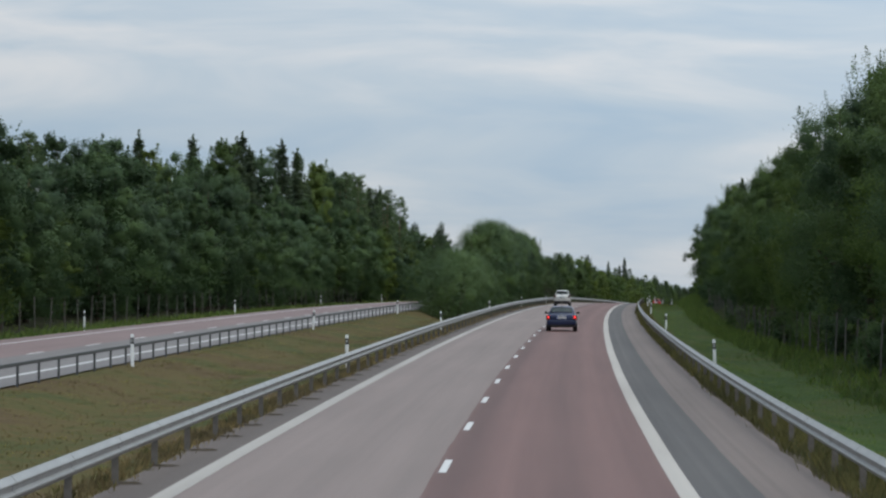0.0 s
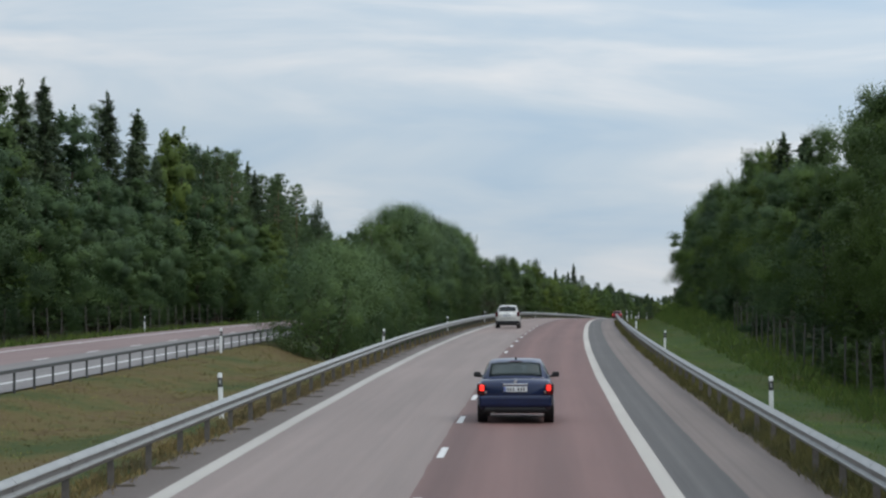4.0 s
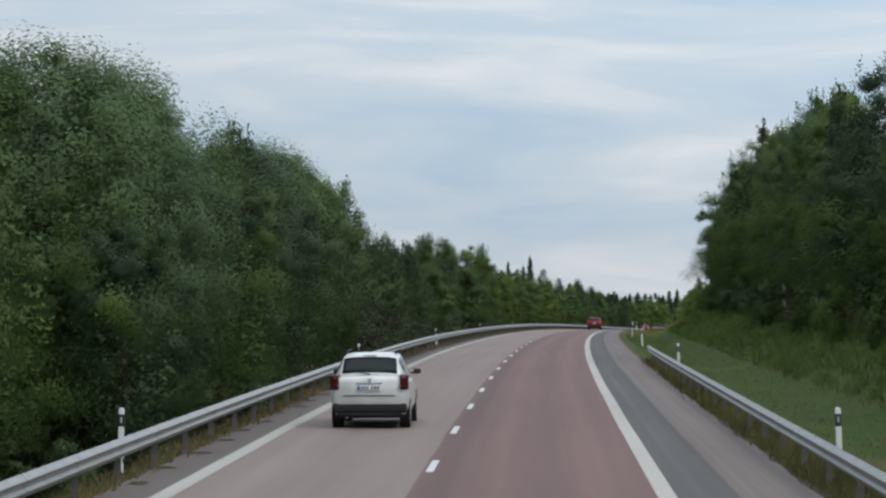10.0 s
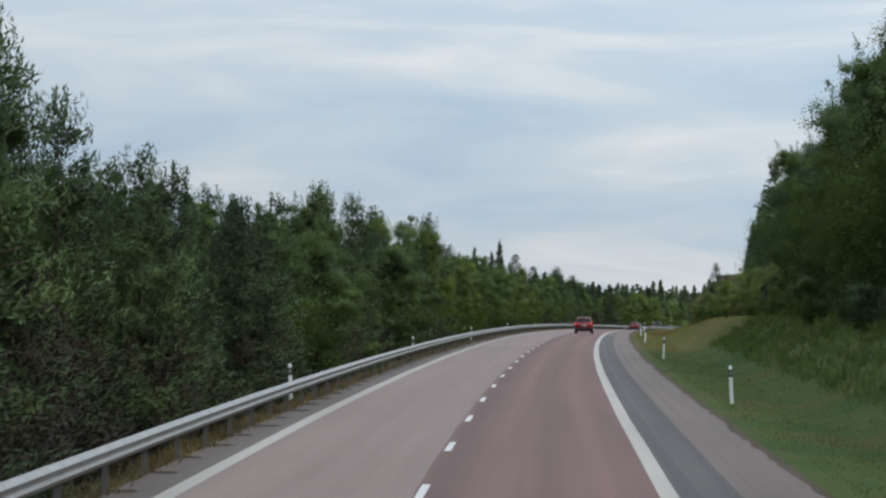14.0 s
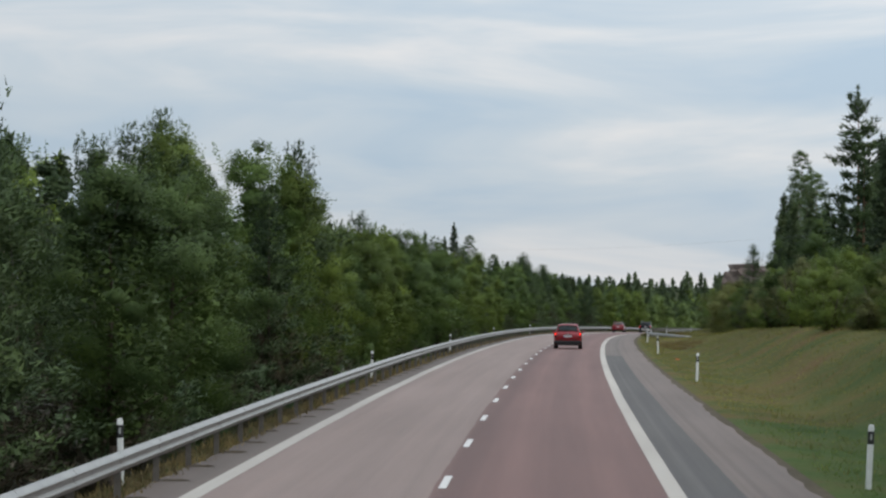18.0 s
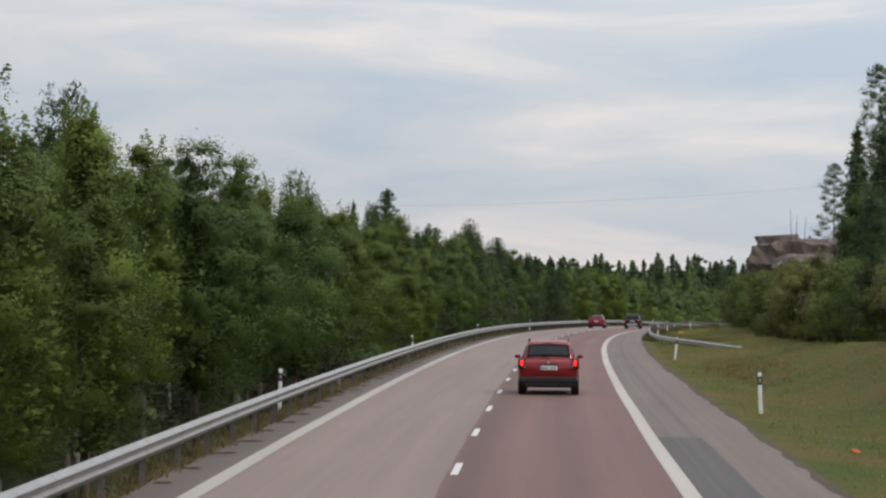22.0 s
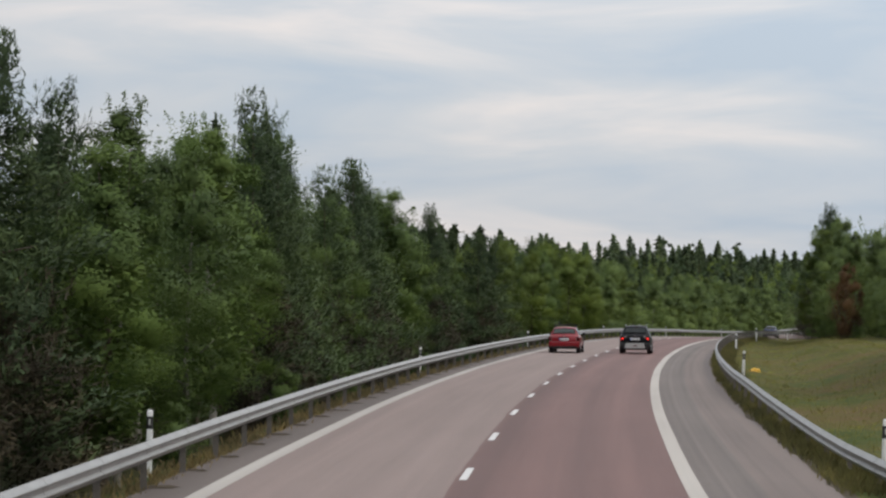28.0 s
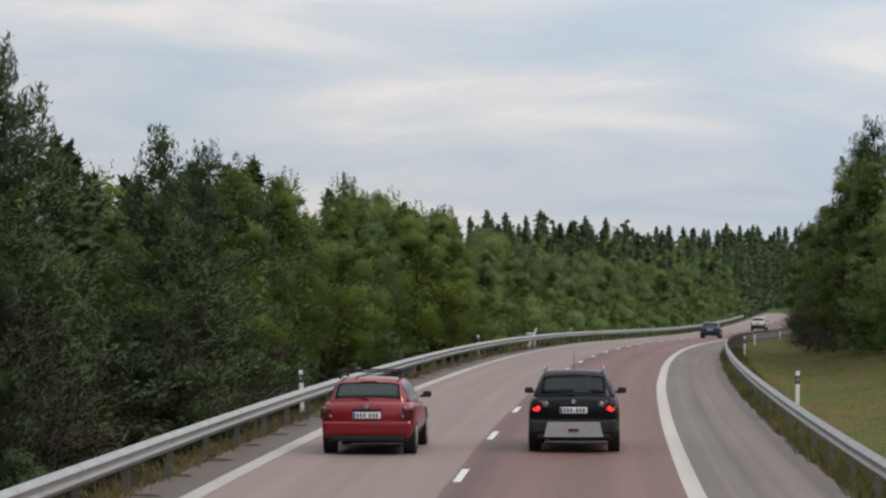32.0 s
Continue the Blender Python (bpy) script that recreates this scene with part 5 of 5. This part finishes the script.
# ---- cars ----
def paint(name, colour, flake=0.35, coat=0.5, gloss=0.3):
    m, n, l, p = nodes_of(name, 0.32, flake)
    v = place(n, l)
    f = noise_node(n, l, v, 3.0)
    dust = noise_node(n, l, v, 40.0)
    p.inputs["Specular IOR Level"].default_value = gloss
    c = ramp_node(n, l, f, [(0.3, tuple(x * 0.9 for x in colour)), (0.7, tuple(min(1, x * 1.08) for x in colour))])
    c = blend_node(n, l, c, (0.12, 0.11, 0.10), ramp_node(n, l, dust, [(0.45, (0, 0, 0)), (0.9, (0.07, 0.07, 0.07))]))
    l.new(c, p.inputs["Base Color"])
    p.inputs["Coat Weight"].default_value, p.inputs["Coat Roughness"].default_value = coat, 0.05
    return m


def lamp_red(name, power):
    m, n, l, p = nodes_of(name, 0.15)
    p.inputs["Base Color"].default_value = (0.06, 0.004, 0.005, 1)
    p.inputs["Emission Color"].default_value = (1.0, 0.03, 0.02, 1)
    p.inputs["Emission Strength"].default_value = power
    p.inputs["Coat Weight"].default_value = 0.6
    return m


CAR_BLUE, CAR_WHITE, CAR_BLACK = paint("blue_car_paint", (0.005, 0.013, 0.050), 0.2), paint("white_car_paint", (0.58, 0.58, 0.55), 0.05), paint("black_car_paint", (0.003, 0.0035, 0.005), 0.0, 0.12, 0.12)
CAR_RED = paint("red_car_paint", (0.19, 0.003, 0.008), 0.05)
CAR_GLASS = plain("tinted_glass", (0.022, 0.030, 0.030), 0.06, 0, 0.1)
# glass colour raised to paint the sky's reflection in the rear window
SKY_GLASS = plain("sky_toned_glass", (0.060, 0.078, 0.074), 0.06, 0, 0.1)
CAR_TRIM = plain("black_trim", (0.009, 0.009, 0.010), 0.75)
TYRE = plain("tyre_rubber", (0.018, 0.018, 0.019), 0.85)
RIM = plain("alloy_rim", (0.35, 0.36, 0.37), 0.3, 0.8)
CHROME = plain("bright_trim", (0.62, 0.63, 0.65), 0.18, 0.9)
SILVER_PLASTIC = plain("silver_plastic", (0.36, 0.36, 0.35), 0.4, 0.3)
LAMP_ON, LAMP_OFF, LAMP_CLEAR = lamp_red("lit_tail_lamp", 1.8), lamp_red("tail_lamp", 0.0), plain("clear_lamp", (0.26, 0.20, 0.19), 0.2)
PLATE_WHITE, PLATE_BLUE, PLATE_INK = plain("plate_white", (0.66, 0.67, 0.67), 0.4), plain("plate_blue", (0.03, 0.07, 0.30), 0.4), plain("plate_ink", (0.05, 0.05, 0.05), 0.5)


def loft(rings, close=True):
    """A skin over rings of equal length, capped at both ends."""
    bm = bmesh.new()
    vs = [[bm.verts.new(p) for p in r] for r in rings]
    n = len(rings[0])
    for a, b in zip(vs, vs[1:]):
        for i in range(n):
            bm.faces.new((a[i], a[(i + 1) % n], b[(i + 1) % n], b[i]))
    bm.faces.new(vs[0][::-1])
    bm.faces.new(vs[-1])
    return bm


def lower_ring(y, w, z0, z1):
    half = [(0.0, z0), (w * 0.70, z0), (w * 0.90, z0 + 0.05), (w * 0.985, z0 + 0.20), (w, z0 + (z1 - z0) * 0.55), (w * 0.975, z0 + (z1 - z0) * 0.80), (w * 0.93, z1 - 0.03), (w * 0.86, z1), (0.0, z1 + 0.025)]
    return [(x, y, z) for x, z in half] + [(-x, y, z) for x, z in half[-2:0:-1]]


def cabin_ring(y, wb, zb, wt, zt):
    half = [(0.0, zb), (wb, zb), (wb * 0.55 + wt * 0.45, zb + (zt - zb) * 0.45), (wt * 1.03, zb + (zt - zb) * 0.84), (wt * 0.95, zt - 0.015), (wt * 0.6, zt + 0.01), (0.0, zt + 0.018)]
    return [(x, y, z) for x, z in half] + [(-x, y, z) for x, z in half[-2:0:-1]]


def pane(corners, thick=0.012):
    """A glass pane over four corners, set a little proud."""
    bm = bmesh.new()
    c = [Vector(p) for p in corners]
    nrm = (c[1] - c[0]).cross(c[3] - c[0]).normalized()
    m = sum(c, Vector()) / 4
    if nrm.dot(m - Vector((0, m.y * 0.5, 0.8))) < 0:
        nrm = -nrm
    a = [bm.verts.new(p + nrm * thick) for p in c]
    b = [bm.verts.new(p - nrm * 0.02) for p in c]
    bm.faces.new(a)
    for i in range(4):
        bm.faces.new((a[i], b[i], b[(i + 1) % 4], a[(i + 1) % 4]))
    return bm


def car(label, colour, at, L=4.6, W=1.8, H=1.5, belt=0.95, deck=0.98, sort="estate", lamps=LAMP_ON, extras=()):
    """y runs forward, the tail is at -L/2. sort: saloon has a boot deck, the others a tailgate."""
    c = thing("car", label, "car", at=at)
    w, y0, y1 = W / 2, -L / 2, L / 2
    clear = 0.24
    rings = []
    for y, k, lift, top in ((y0, 0.87, 0.22, deck - 0.10), (y0 + 0.06, 0.93, 0.12, deck - 0.02), (y0 + 0.25, 0.985, 0.02, deck), (y0 + 0.9, 1.0, 0, max(deck, belt)), (0, 1.0, 0, belt), (y1 - 1.45, 1.0, 0, belt - 0.02),
                            (y1 - 0.5, 0.97, 0.02, belt - 0.16), (y1 - 0.15, 0.90, 0.08, belt - 0.27), (y1, 0.76, 0.18, belt - 0.38)):
        rings.append(lower_ring(y, w * k, clear + lift, top))
    bm = loft(rings)
    part("body", bm, colour, c, soft=True)
    if sort == "saloon":
        ys = (y0 + 0.62, y0 + 1.28, y1 - 2.15, y1 - 1.25)
    else:
        ys = (y0 + 0.14, y0 + 0.52, y1 - 2.2, y1 - 1.35)
    wb, wt = w * 0.92, w * (0.67 if sort == "saloon" else 0.68)
    zb = max(deck, belt) - 0.03
    cab = [cabin_ring(ys[0], wb * 0.95, zb - 0.02, wt * 1.08, zb + 0.06), cabin_ring(ys[1], wb, zb - 0.02, wt, H - 0.035), cabin_ring((ys[1] + ys[2]) / 2, wb, zb - 0.02, wt * 1.02, H),
           cabin_ring(ys[2], wb, zb - 0.02, wt, H - 0.045), cabin_ring(ys[3], wb * 0.93, zb - 0.04, wt * 1.02, zb + 0.0)]
    part("cabin", loft(cab), colour, c, soft=True)

    def skin(t, k):
        """A place on the cabin: t counts along its rings, k round them."""
        i, j = min(int(t), 3), int(math.floor(k))
        q = lambda r: Vector(cab[r][j % 12]).lerp(Vector(cab[r][(j + 1) % 12]), k - j)
        return q(i).lerp(q(i + 1), t - i)

    def glass(ts, ks, out_way):
        bm = bmesh.new()
        g = [[bm.verts.new(skin(t, k) + Vector(out_way)) for k in ks] for t in ts]
        for r0, r1 in zip(g, g[1:]):
            for i in range(len(ks) - 1):
                bm.faces.new((r0[i], r0[i + 1], r1[i + 1], r1[i]))
        bmesh.ops.solidify(bm, geom=bm.faces[:], thickness=0.008)
        return bm

    ht = zb + 0.06
    part("rear_window", glass((0.10, 0.3, 0.5, 0.7, 0.86), (3.85, 4.3, 5, 6, 7, 7.7, 8.15), (0, -0.012, 0.008)), SKY_GLASS if "sky_glass" in extras else CAR_GLASS, c, "rear window with the sky's reflection put into its lighter colour" if "sky_glass" in extras else "dark tinted rear window", True)
    part("windscreen", glass((3.12, 3.5, 3.9), (3.6, 4.2, 5, 6, 7, 7.8, 8.4), (0, 0.012, 0.008)), CAR_GLASS, c, soft=True)
    for sd in (-1, 1):
        first = 0.78 if sort != "saloon" else 0.72
        for a, b in ((first, 1.35), (1.40, 2.25), (2.30, 3.12)):
            ks = (1.25, 2, 3.0) if sd > 0 else (10.75, 10, 9.0)
            part("side_window", glass([a + (b - a) * i / 4 for i in range(5)], ks, (sd * 0.010, 0, 0.004)), CAR_GLASS, c, soft=True)
        part("side_mirror", box((0.17, 0.11, 0.12), (sd * (w + 0.05), y1 - 1.62, zb + 0.07), 0.045, 3), CAR_TRIM if "dark_mirrors" in extras else colour, c)
        part("mirror_arm", box((0.14, 0.05, 0.05), (sd * (w - 0.03), y1 - 1.60, zb + 0.03), 0.012, 1), CAR_TRIM, c)
        tall = 0.27 if sort == "saloon" else 0.34 if sort == "suv" else 0.22
        zt = deck - 0.20 if sort != "suv" else deck - 0.12
        if "corner_lamps" in extras:
            part("tail_lamp", box((0.30, 0.18, 0.16), (sd * (w - 0.21), y0 + 0.10, zt + 0.02), 0.05, 3, turn=Euler((0, sd * 0.45, sd * 0.35)).to_matrix().to_4x4()), LAMP_OFF, c, "red tail lamp")
            part("lamp_core", box((0.14, 0.05, 0.085), (sd * (w - 0.17), y0 + 0.015, zt - 0.02), 0.03, 3, turn=Euler((0, sd * 0.45, sd * 0.3)).to_matrix().to_4x4()), lamps, c, "bright red lamp core")
            part("lamp_lens", box((0.13, 0.06, 0.10), (sd * (w - 0.33), y0 + 0.012, zt + 0.07), 0.03, 2, turn=Euler((0, sd * 0.5, sd * 0.3)).to_matrix().to_4x4()), LAMP_CLEAR, c, "clear indicator lens")
        else:
            part("tail_lamp", box((0.20, 0.26, tall), (sd * (w - 0.125), y0 + 0.10, zt), 0.045, 3, turn=Euler((0, 0, sd * 0.25)).to_matrix().to_4x4()), LAMP_OFF, c, "red tail lamp")
            part("lamp_core", box((0.10, 0.05, tall * 0.5), (sd * (w - 0.12), y0 - 0.022, zt + 0.03), 0.03, 3, turn=Euler((0, 0, sd * 0.25)).to_matrix().to_4x4()), lamps, c, "bright red lamp core")
            part("lamp_lens", box((0.07, 0.05, 0.06), (sd * (w - 0.19), y0 - 0.015, zt - tall * 0.24), 0.02, 2, turn=Euler((0, 0, sd * 0.25)).to_matrix().to_4x4()), LAMP_CLEAR, c, "clear reversing lens")
        part("bumper_reflector", box((0.17, 0.02, 0.05), (sd * (w - 0.34), y0 + 0.0, clear + 0.28), 0.008, 1), LAMP_OFF, c)
        for y in (y0 + 0.82, y1 - 0.86):
            wheel = part("wheel", rod(0.325, 0.325, (sd * (w - 0.205), y, 0.325), (sd * (w - 0.005), y, 0.325), 24), TYRE, c)
            part("rim", rod(0.215, 0.19, (sd * (w - 0.02), y, 0.325), (sd * (w + 0.004), y, 0.325), 16), RIM, wheel)
            part("wheel_arch", rod(0.385, 0.385, (sd * (w - 0.23), y, 0.36), (sd * (w - 0.012), y, 0.36), 24), CAR_TRIM, c)
        if "roof_rails" in extras:
            bm = rod(0.02, 0.02, (sd * wt * 0.95, ys[1] + 0.1, H + 0.045), (sd * wt * 0.95, ys[2] - 0.05, H + 0.045), 8)
            for y in (ys[1] + 0.12, 0.0, ys[2] - 0.07):
                box((0.035, 0.12, 0.06), (sd * wt * 0.95, y, H + 0.015), 0.01, 1, bm)
            part("roof_rail", bm, CHROME if "bright_rails" in extras else CAR_TRIM, c, "roof rail")
    low = CAR_TRIM if "dark_bumper" in extras else colour
    part("rear_bumper", box((W * 0.95, 0.36, 0.29 if sort != "suv" else 0.22), (0, y0 + 0.15, clear + (0.26 if sort != "suv" else 0.21)), 0.09, 4), low, c)
    part("bumper_skirt", box((W * 0.80, 0.30, 0.13), (0, y0 + 0.14, clear + 0.085), 0.05, 2), CAR_TRIM, c, "black lower skirt")
    if "silver_guard" in extras:
        part("skid_plate", slab([(-0.56, clear + 0.07), (0.56, clear + 0.07), (0.49, clear + 0.35), (-0.49, clear + 0.35)], y0 - 0.075, y0 + 0.05, "y"), SILVER_PLASTIC, c, "silver skid plate")
        part("fog_lamp", box((0.20, 0.03, 0.055), (0, y0 - 0.085, clear + 0.20), 0.012, 2), LAMP_OFF, c)
    zp = deck - (0.20 if sort == "saloon" else 0.24)
    part("tailgate_seam", box((W * 0.66, 0.02, 0.012), (0, y0 - 0.012, zp - 0.17), 0.003, 1), CAR_TRIM, c)
    part("grip_trim", box((0.56, 0.03, 0.04), (0, y0 - 0.01, zp + 0.105), 0.012, 2), CHROME if "chrome_grip" in extras else CAR_TRIM, c)
    plate = part("number_plate", box((0.52, 0.018, 0.115), (0, y0 - 0.028, zp), 0.006, 1), PLATE_WHITE, c, "white number plate")
    part("plate_strip", box((0.045, 0.006, 0.10), (-0.232, y0 - 0.040, zp), 0.002, 1), PLATE_BLUE, plate, "blue strip")
    for k in range(6):
        part("plate_bar", box((0.036, 0.006, 0.07), (-0.165 + 0.062 * k + (0.045 if k > 2 else 0), y0 - 0.040, zp), 0.002, 1), PLATE_INK, plate, "dark bar")
    part("badge", rod(0.045, 0.04, (0, y0 - 0.005, zp + 0.165), (0, y0 - 0.035, zp + 0.165), 14), CHROME, c, "round bright badge")
    part("high_brake_lamp", box((0.30, 0.03, 0.02), (0, ys[1] - 0.07, H - 0.05), 0.006, 1), LAMP_OFF, c)
    if "wiper" in extras:
        part("rear_wiper", rod(0.012, 0.008, (0.02, ys[0] - 0.035, ht + 0.02), (-0.34, ys[0] - 0.0, ht + 0.09), 6), CAR_TRIM, c)
    if "antenna" in extras:
        part("antenna", rod(0.008, 0.004, (0, ys[1] + 0.1, H), (0, ys[1] - 0.02, H + 0.36), 6), CAR_TRIM, c)
    if "fin" in extras:
        part("antenna_fin", slab([(ys[1] + 0.02, H - 0.01), (ys[1] + 0.22, H - 0.01), (ys[1] + 0.06, H + 0.045)], -0.02, 0.02), CAR_TRIM, c)
    if "rack" in extras:
        for y in (ys[1] + 0.35, ys[2] - 0.25):
            bm = box((W * 0.78, 0.07, 0.03), (0, y, H + 0.12), 0.01, 2)
            for sd in (-1, 1):
                box((0.06, 0.10, 0.12), (sd * wt * 0.95, y, H + 0.06), 0.02, 2, bm)
            part("rack_bar", bm, CAR_TRIM, c, "black roof bar")
        part("bike_clamp", box((0.10, 0.22, 0.13), (-wt * 0.55, ys[1] + 0.42, H + 0.20), 0.03, 2), CAR_TRIM, c, "black bike clamp")
        part("bike_rail", box((0.07, 1.35, 0.035), (-wt * 0.55, ys[1] + 0.95, H + 0.15), 0.01, 1), CAR_TRIM, c)
    part("exhaust", rod(0.03, 0.03, (-0.5, y0 + 0.2, clear + 0.0), (-0.5, y0 - 0.02, clear + 0.0), 10), GALV_DULL, c)
    part("underside", box((W * 0.86, L * 0.9, 0.14), (0, 0, clear + 0.05), 0.03, 1), CAR_TRIM, c)
    return c


car("dark blue metallic saloon car with lit red tail lamps", CAR_BLUE, on_road(153.5, 1.25), 4.40, 1.72, 1.40, 0.89, 0.97, "saloon", LAMP_ON, ("fin", "chrome_grip", "dark_mirrors", "sky_glass"))
car("white sport utility car with a black lower bumper and roof rails", CAR_WHITE, on_road(287.6, -1.90), 4.5, 1.74, 1.64, 1.06, 1.14, "suv", LAMP_OFF, ("roof_rails", "dark_bumper", "wiper", "chrome_grip", "dark_mirrors"))
car("black crossover car with a silver skid plate and bright roof rails", CAR_BLACK, on_road(797.3, 1.78), 4.25, 1.74, 1.53, 0.97, 1.05, "estate", LAMP_ON, ("roof_rails", "bright_rails", "corner_lamps", "silver_guard", "dark_bumper", "wiper", "antenna", "dark_mirrors"))
car("red estate car with a roof rack and bike clamp", CAR_RED, on_road(796.2, -2.02), 4.55, 1.74, 1.40, 0.90, 0.98, "estate", LAMP_OFF, ("roof_rails", "rack", "wiper", "dark_mirrors", "sky_glass"))
car("red sport utility car far down the road", CAR_RED, on_road(584.8, 1.5), 4.4, 1.82, 1.60, 0.98, 1.05, "suv", LAMP_ON, ("roof_rails", "dark_bumper", "wiper"))
car("dark saloon car far along the bend", CAR_BLUE, on_road(985, 1.5), 4.4, 1.74, 1.42, 0.89, 0.97, "saloon", LAMP_OFF, ("dark_mirrors",))
car("white estate car far along the bend", CAR_WHITE, on_road(1058, 1.5), 4.5, 1.76, 1.52, 0.96, 1.04, "estate", LAMP_OFF, ("dark_bumper", "dark_mirrors"))

# ---- small things on the verge ----
ORANGE = plain("yellow_plastic", (0.62, 0.36, 0.03), 0.5)
bag = thing("plastic_bag", "crumpled yellow-orange plastic bag lying in the grass", "bag", at=on_road(770, 8.05, float(lie(770, 8.05)) + 0.02, 0, False))
bm = bmesh.new()
bmesh.ops.create_icosphere(bm, subdivisions=3, radius=0.2)
for v in bm.verts:
    d = noise.fractal(v.co * 7, 1.0, 2.0, 3)
    v.co = Vector((v.co.x * 1.3, v.co.y, max(-0.02, v.co.z * 0.75))) * (1 + 0.5 * d)
part("film", bm, ORANGE, bag)
litter = thing("plastic_wrapper", "small crumpled orange-red plastic wrapper in the grass", "litter", at=on_road(558, 7.87, float(lie(558, 7.87)) + 0.03, 20, False))
bm = bmesh.new()
bmesh.ops.create_icosphere(bm, subdivisions=3, radius=0.07)
for v in bm.verts:
    v.co = Vector((v.co.x * 1.6, v.co.y, max(-0.02, v.co.z * 0.7))) * (1 + 0.6 * noise.fractal(v.co * 13, 1.0, 2.0, 3))
part("film", bm, plain("orange_plastic", (0.55, 0.09, 0.02), 0.5), litter)

bent = thing("bent_marker", "white marker post knocked askew behind the guard rail", "marker post", at=on_road(901.5, -5.5, -0.1, 0, False) @ pose(0, 0, 0, 0, 24, 0))
part("body", box((0.11, 0.07, 1.5), (0, 0, 0.55), 0.028, 2), POST_WHITE, bent)
CONCRETE = plain("concrete", (0.30, 0.29, 0.27), 0.9, 0, 0.25, 3.0, 0, 0.4)
block = thing("concrete_foundation", "grey concrete foundation block behind the guard rail", "concrete block", at=on_road(906, -5.75, -0.3, 0, False))
part("block", box((0.5, 1.7, 1.15), (0, 0, 0.5), 0.06, 2), CONCRETE, block)
for i, (s, o, h) in enumerate(((737, 17.6, 2.4), (738.2, 18.0, 1.9), (736.4, 18.6, 1.7))):
    snag = thing("dead_sapling", "thin bare grey dead sapling on the rock", "tree", "dead saplings on the rock", at=on_road(s, o + 0.6, 7.2, 0, False) @ pose(0, 0, 0, 4 - 5 * i, 3 * i - 2, 0))
    bm = rod(0.045, 0.012, (0, 0, 0), (0, 0, h + 1.2), 6)
    for k in range(4):
        z = 1.0 + h * 0.22 * k
        rod(0.014, 0.005, (0, 0, z), (0.25 * math.cos(k * 2.1), 0.25 * math.sin(k * 2.1), z + 0.3), 5, bm)
    part("trunk", bm, OLD_WOOD, snag)
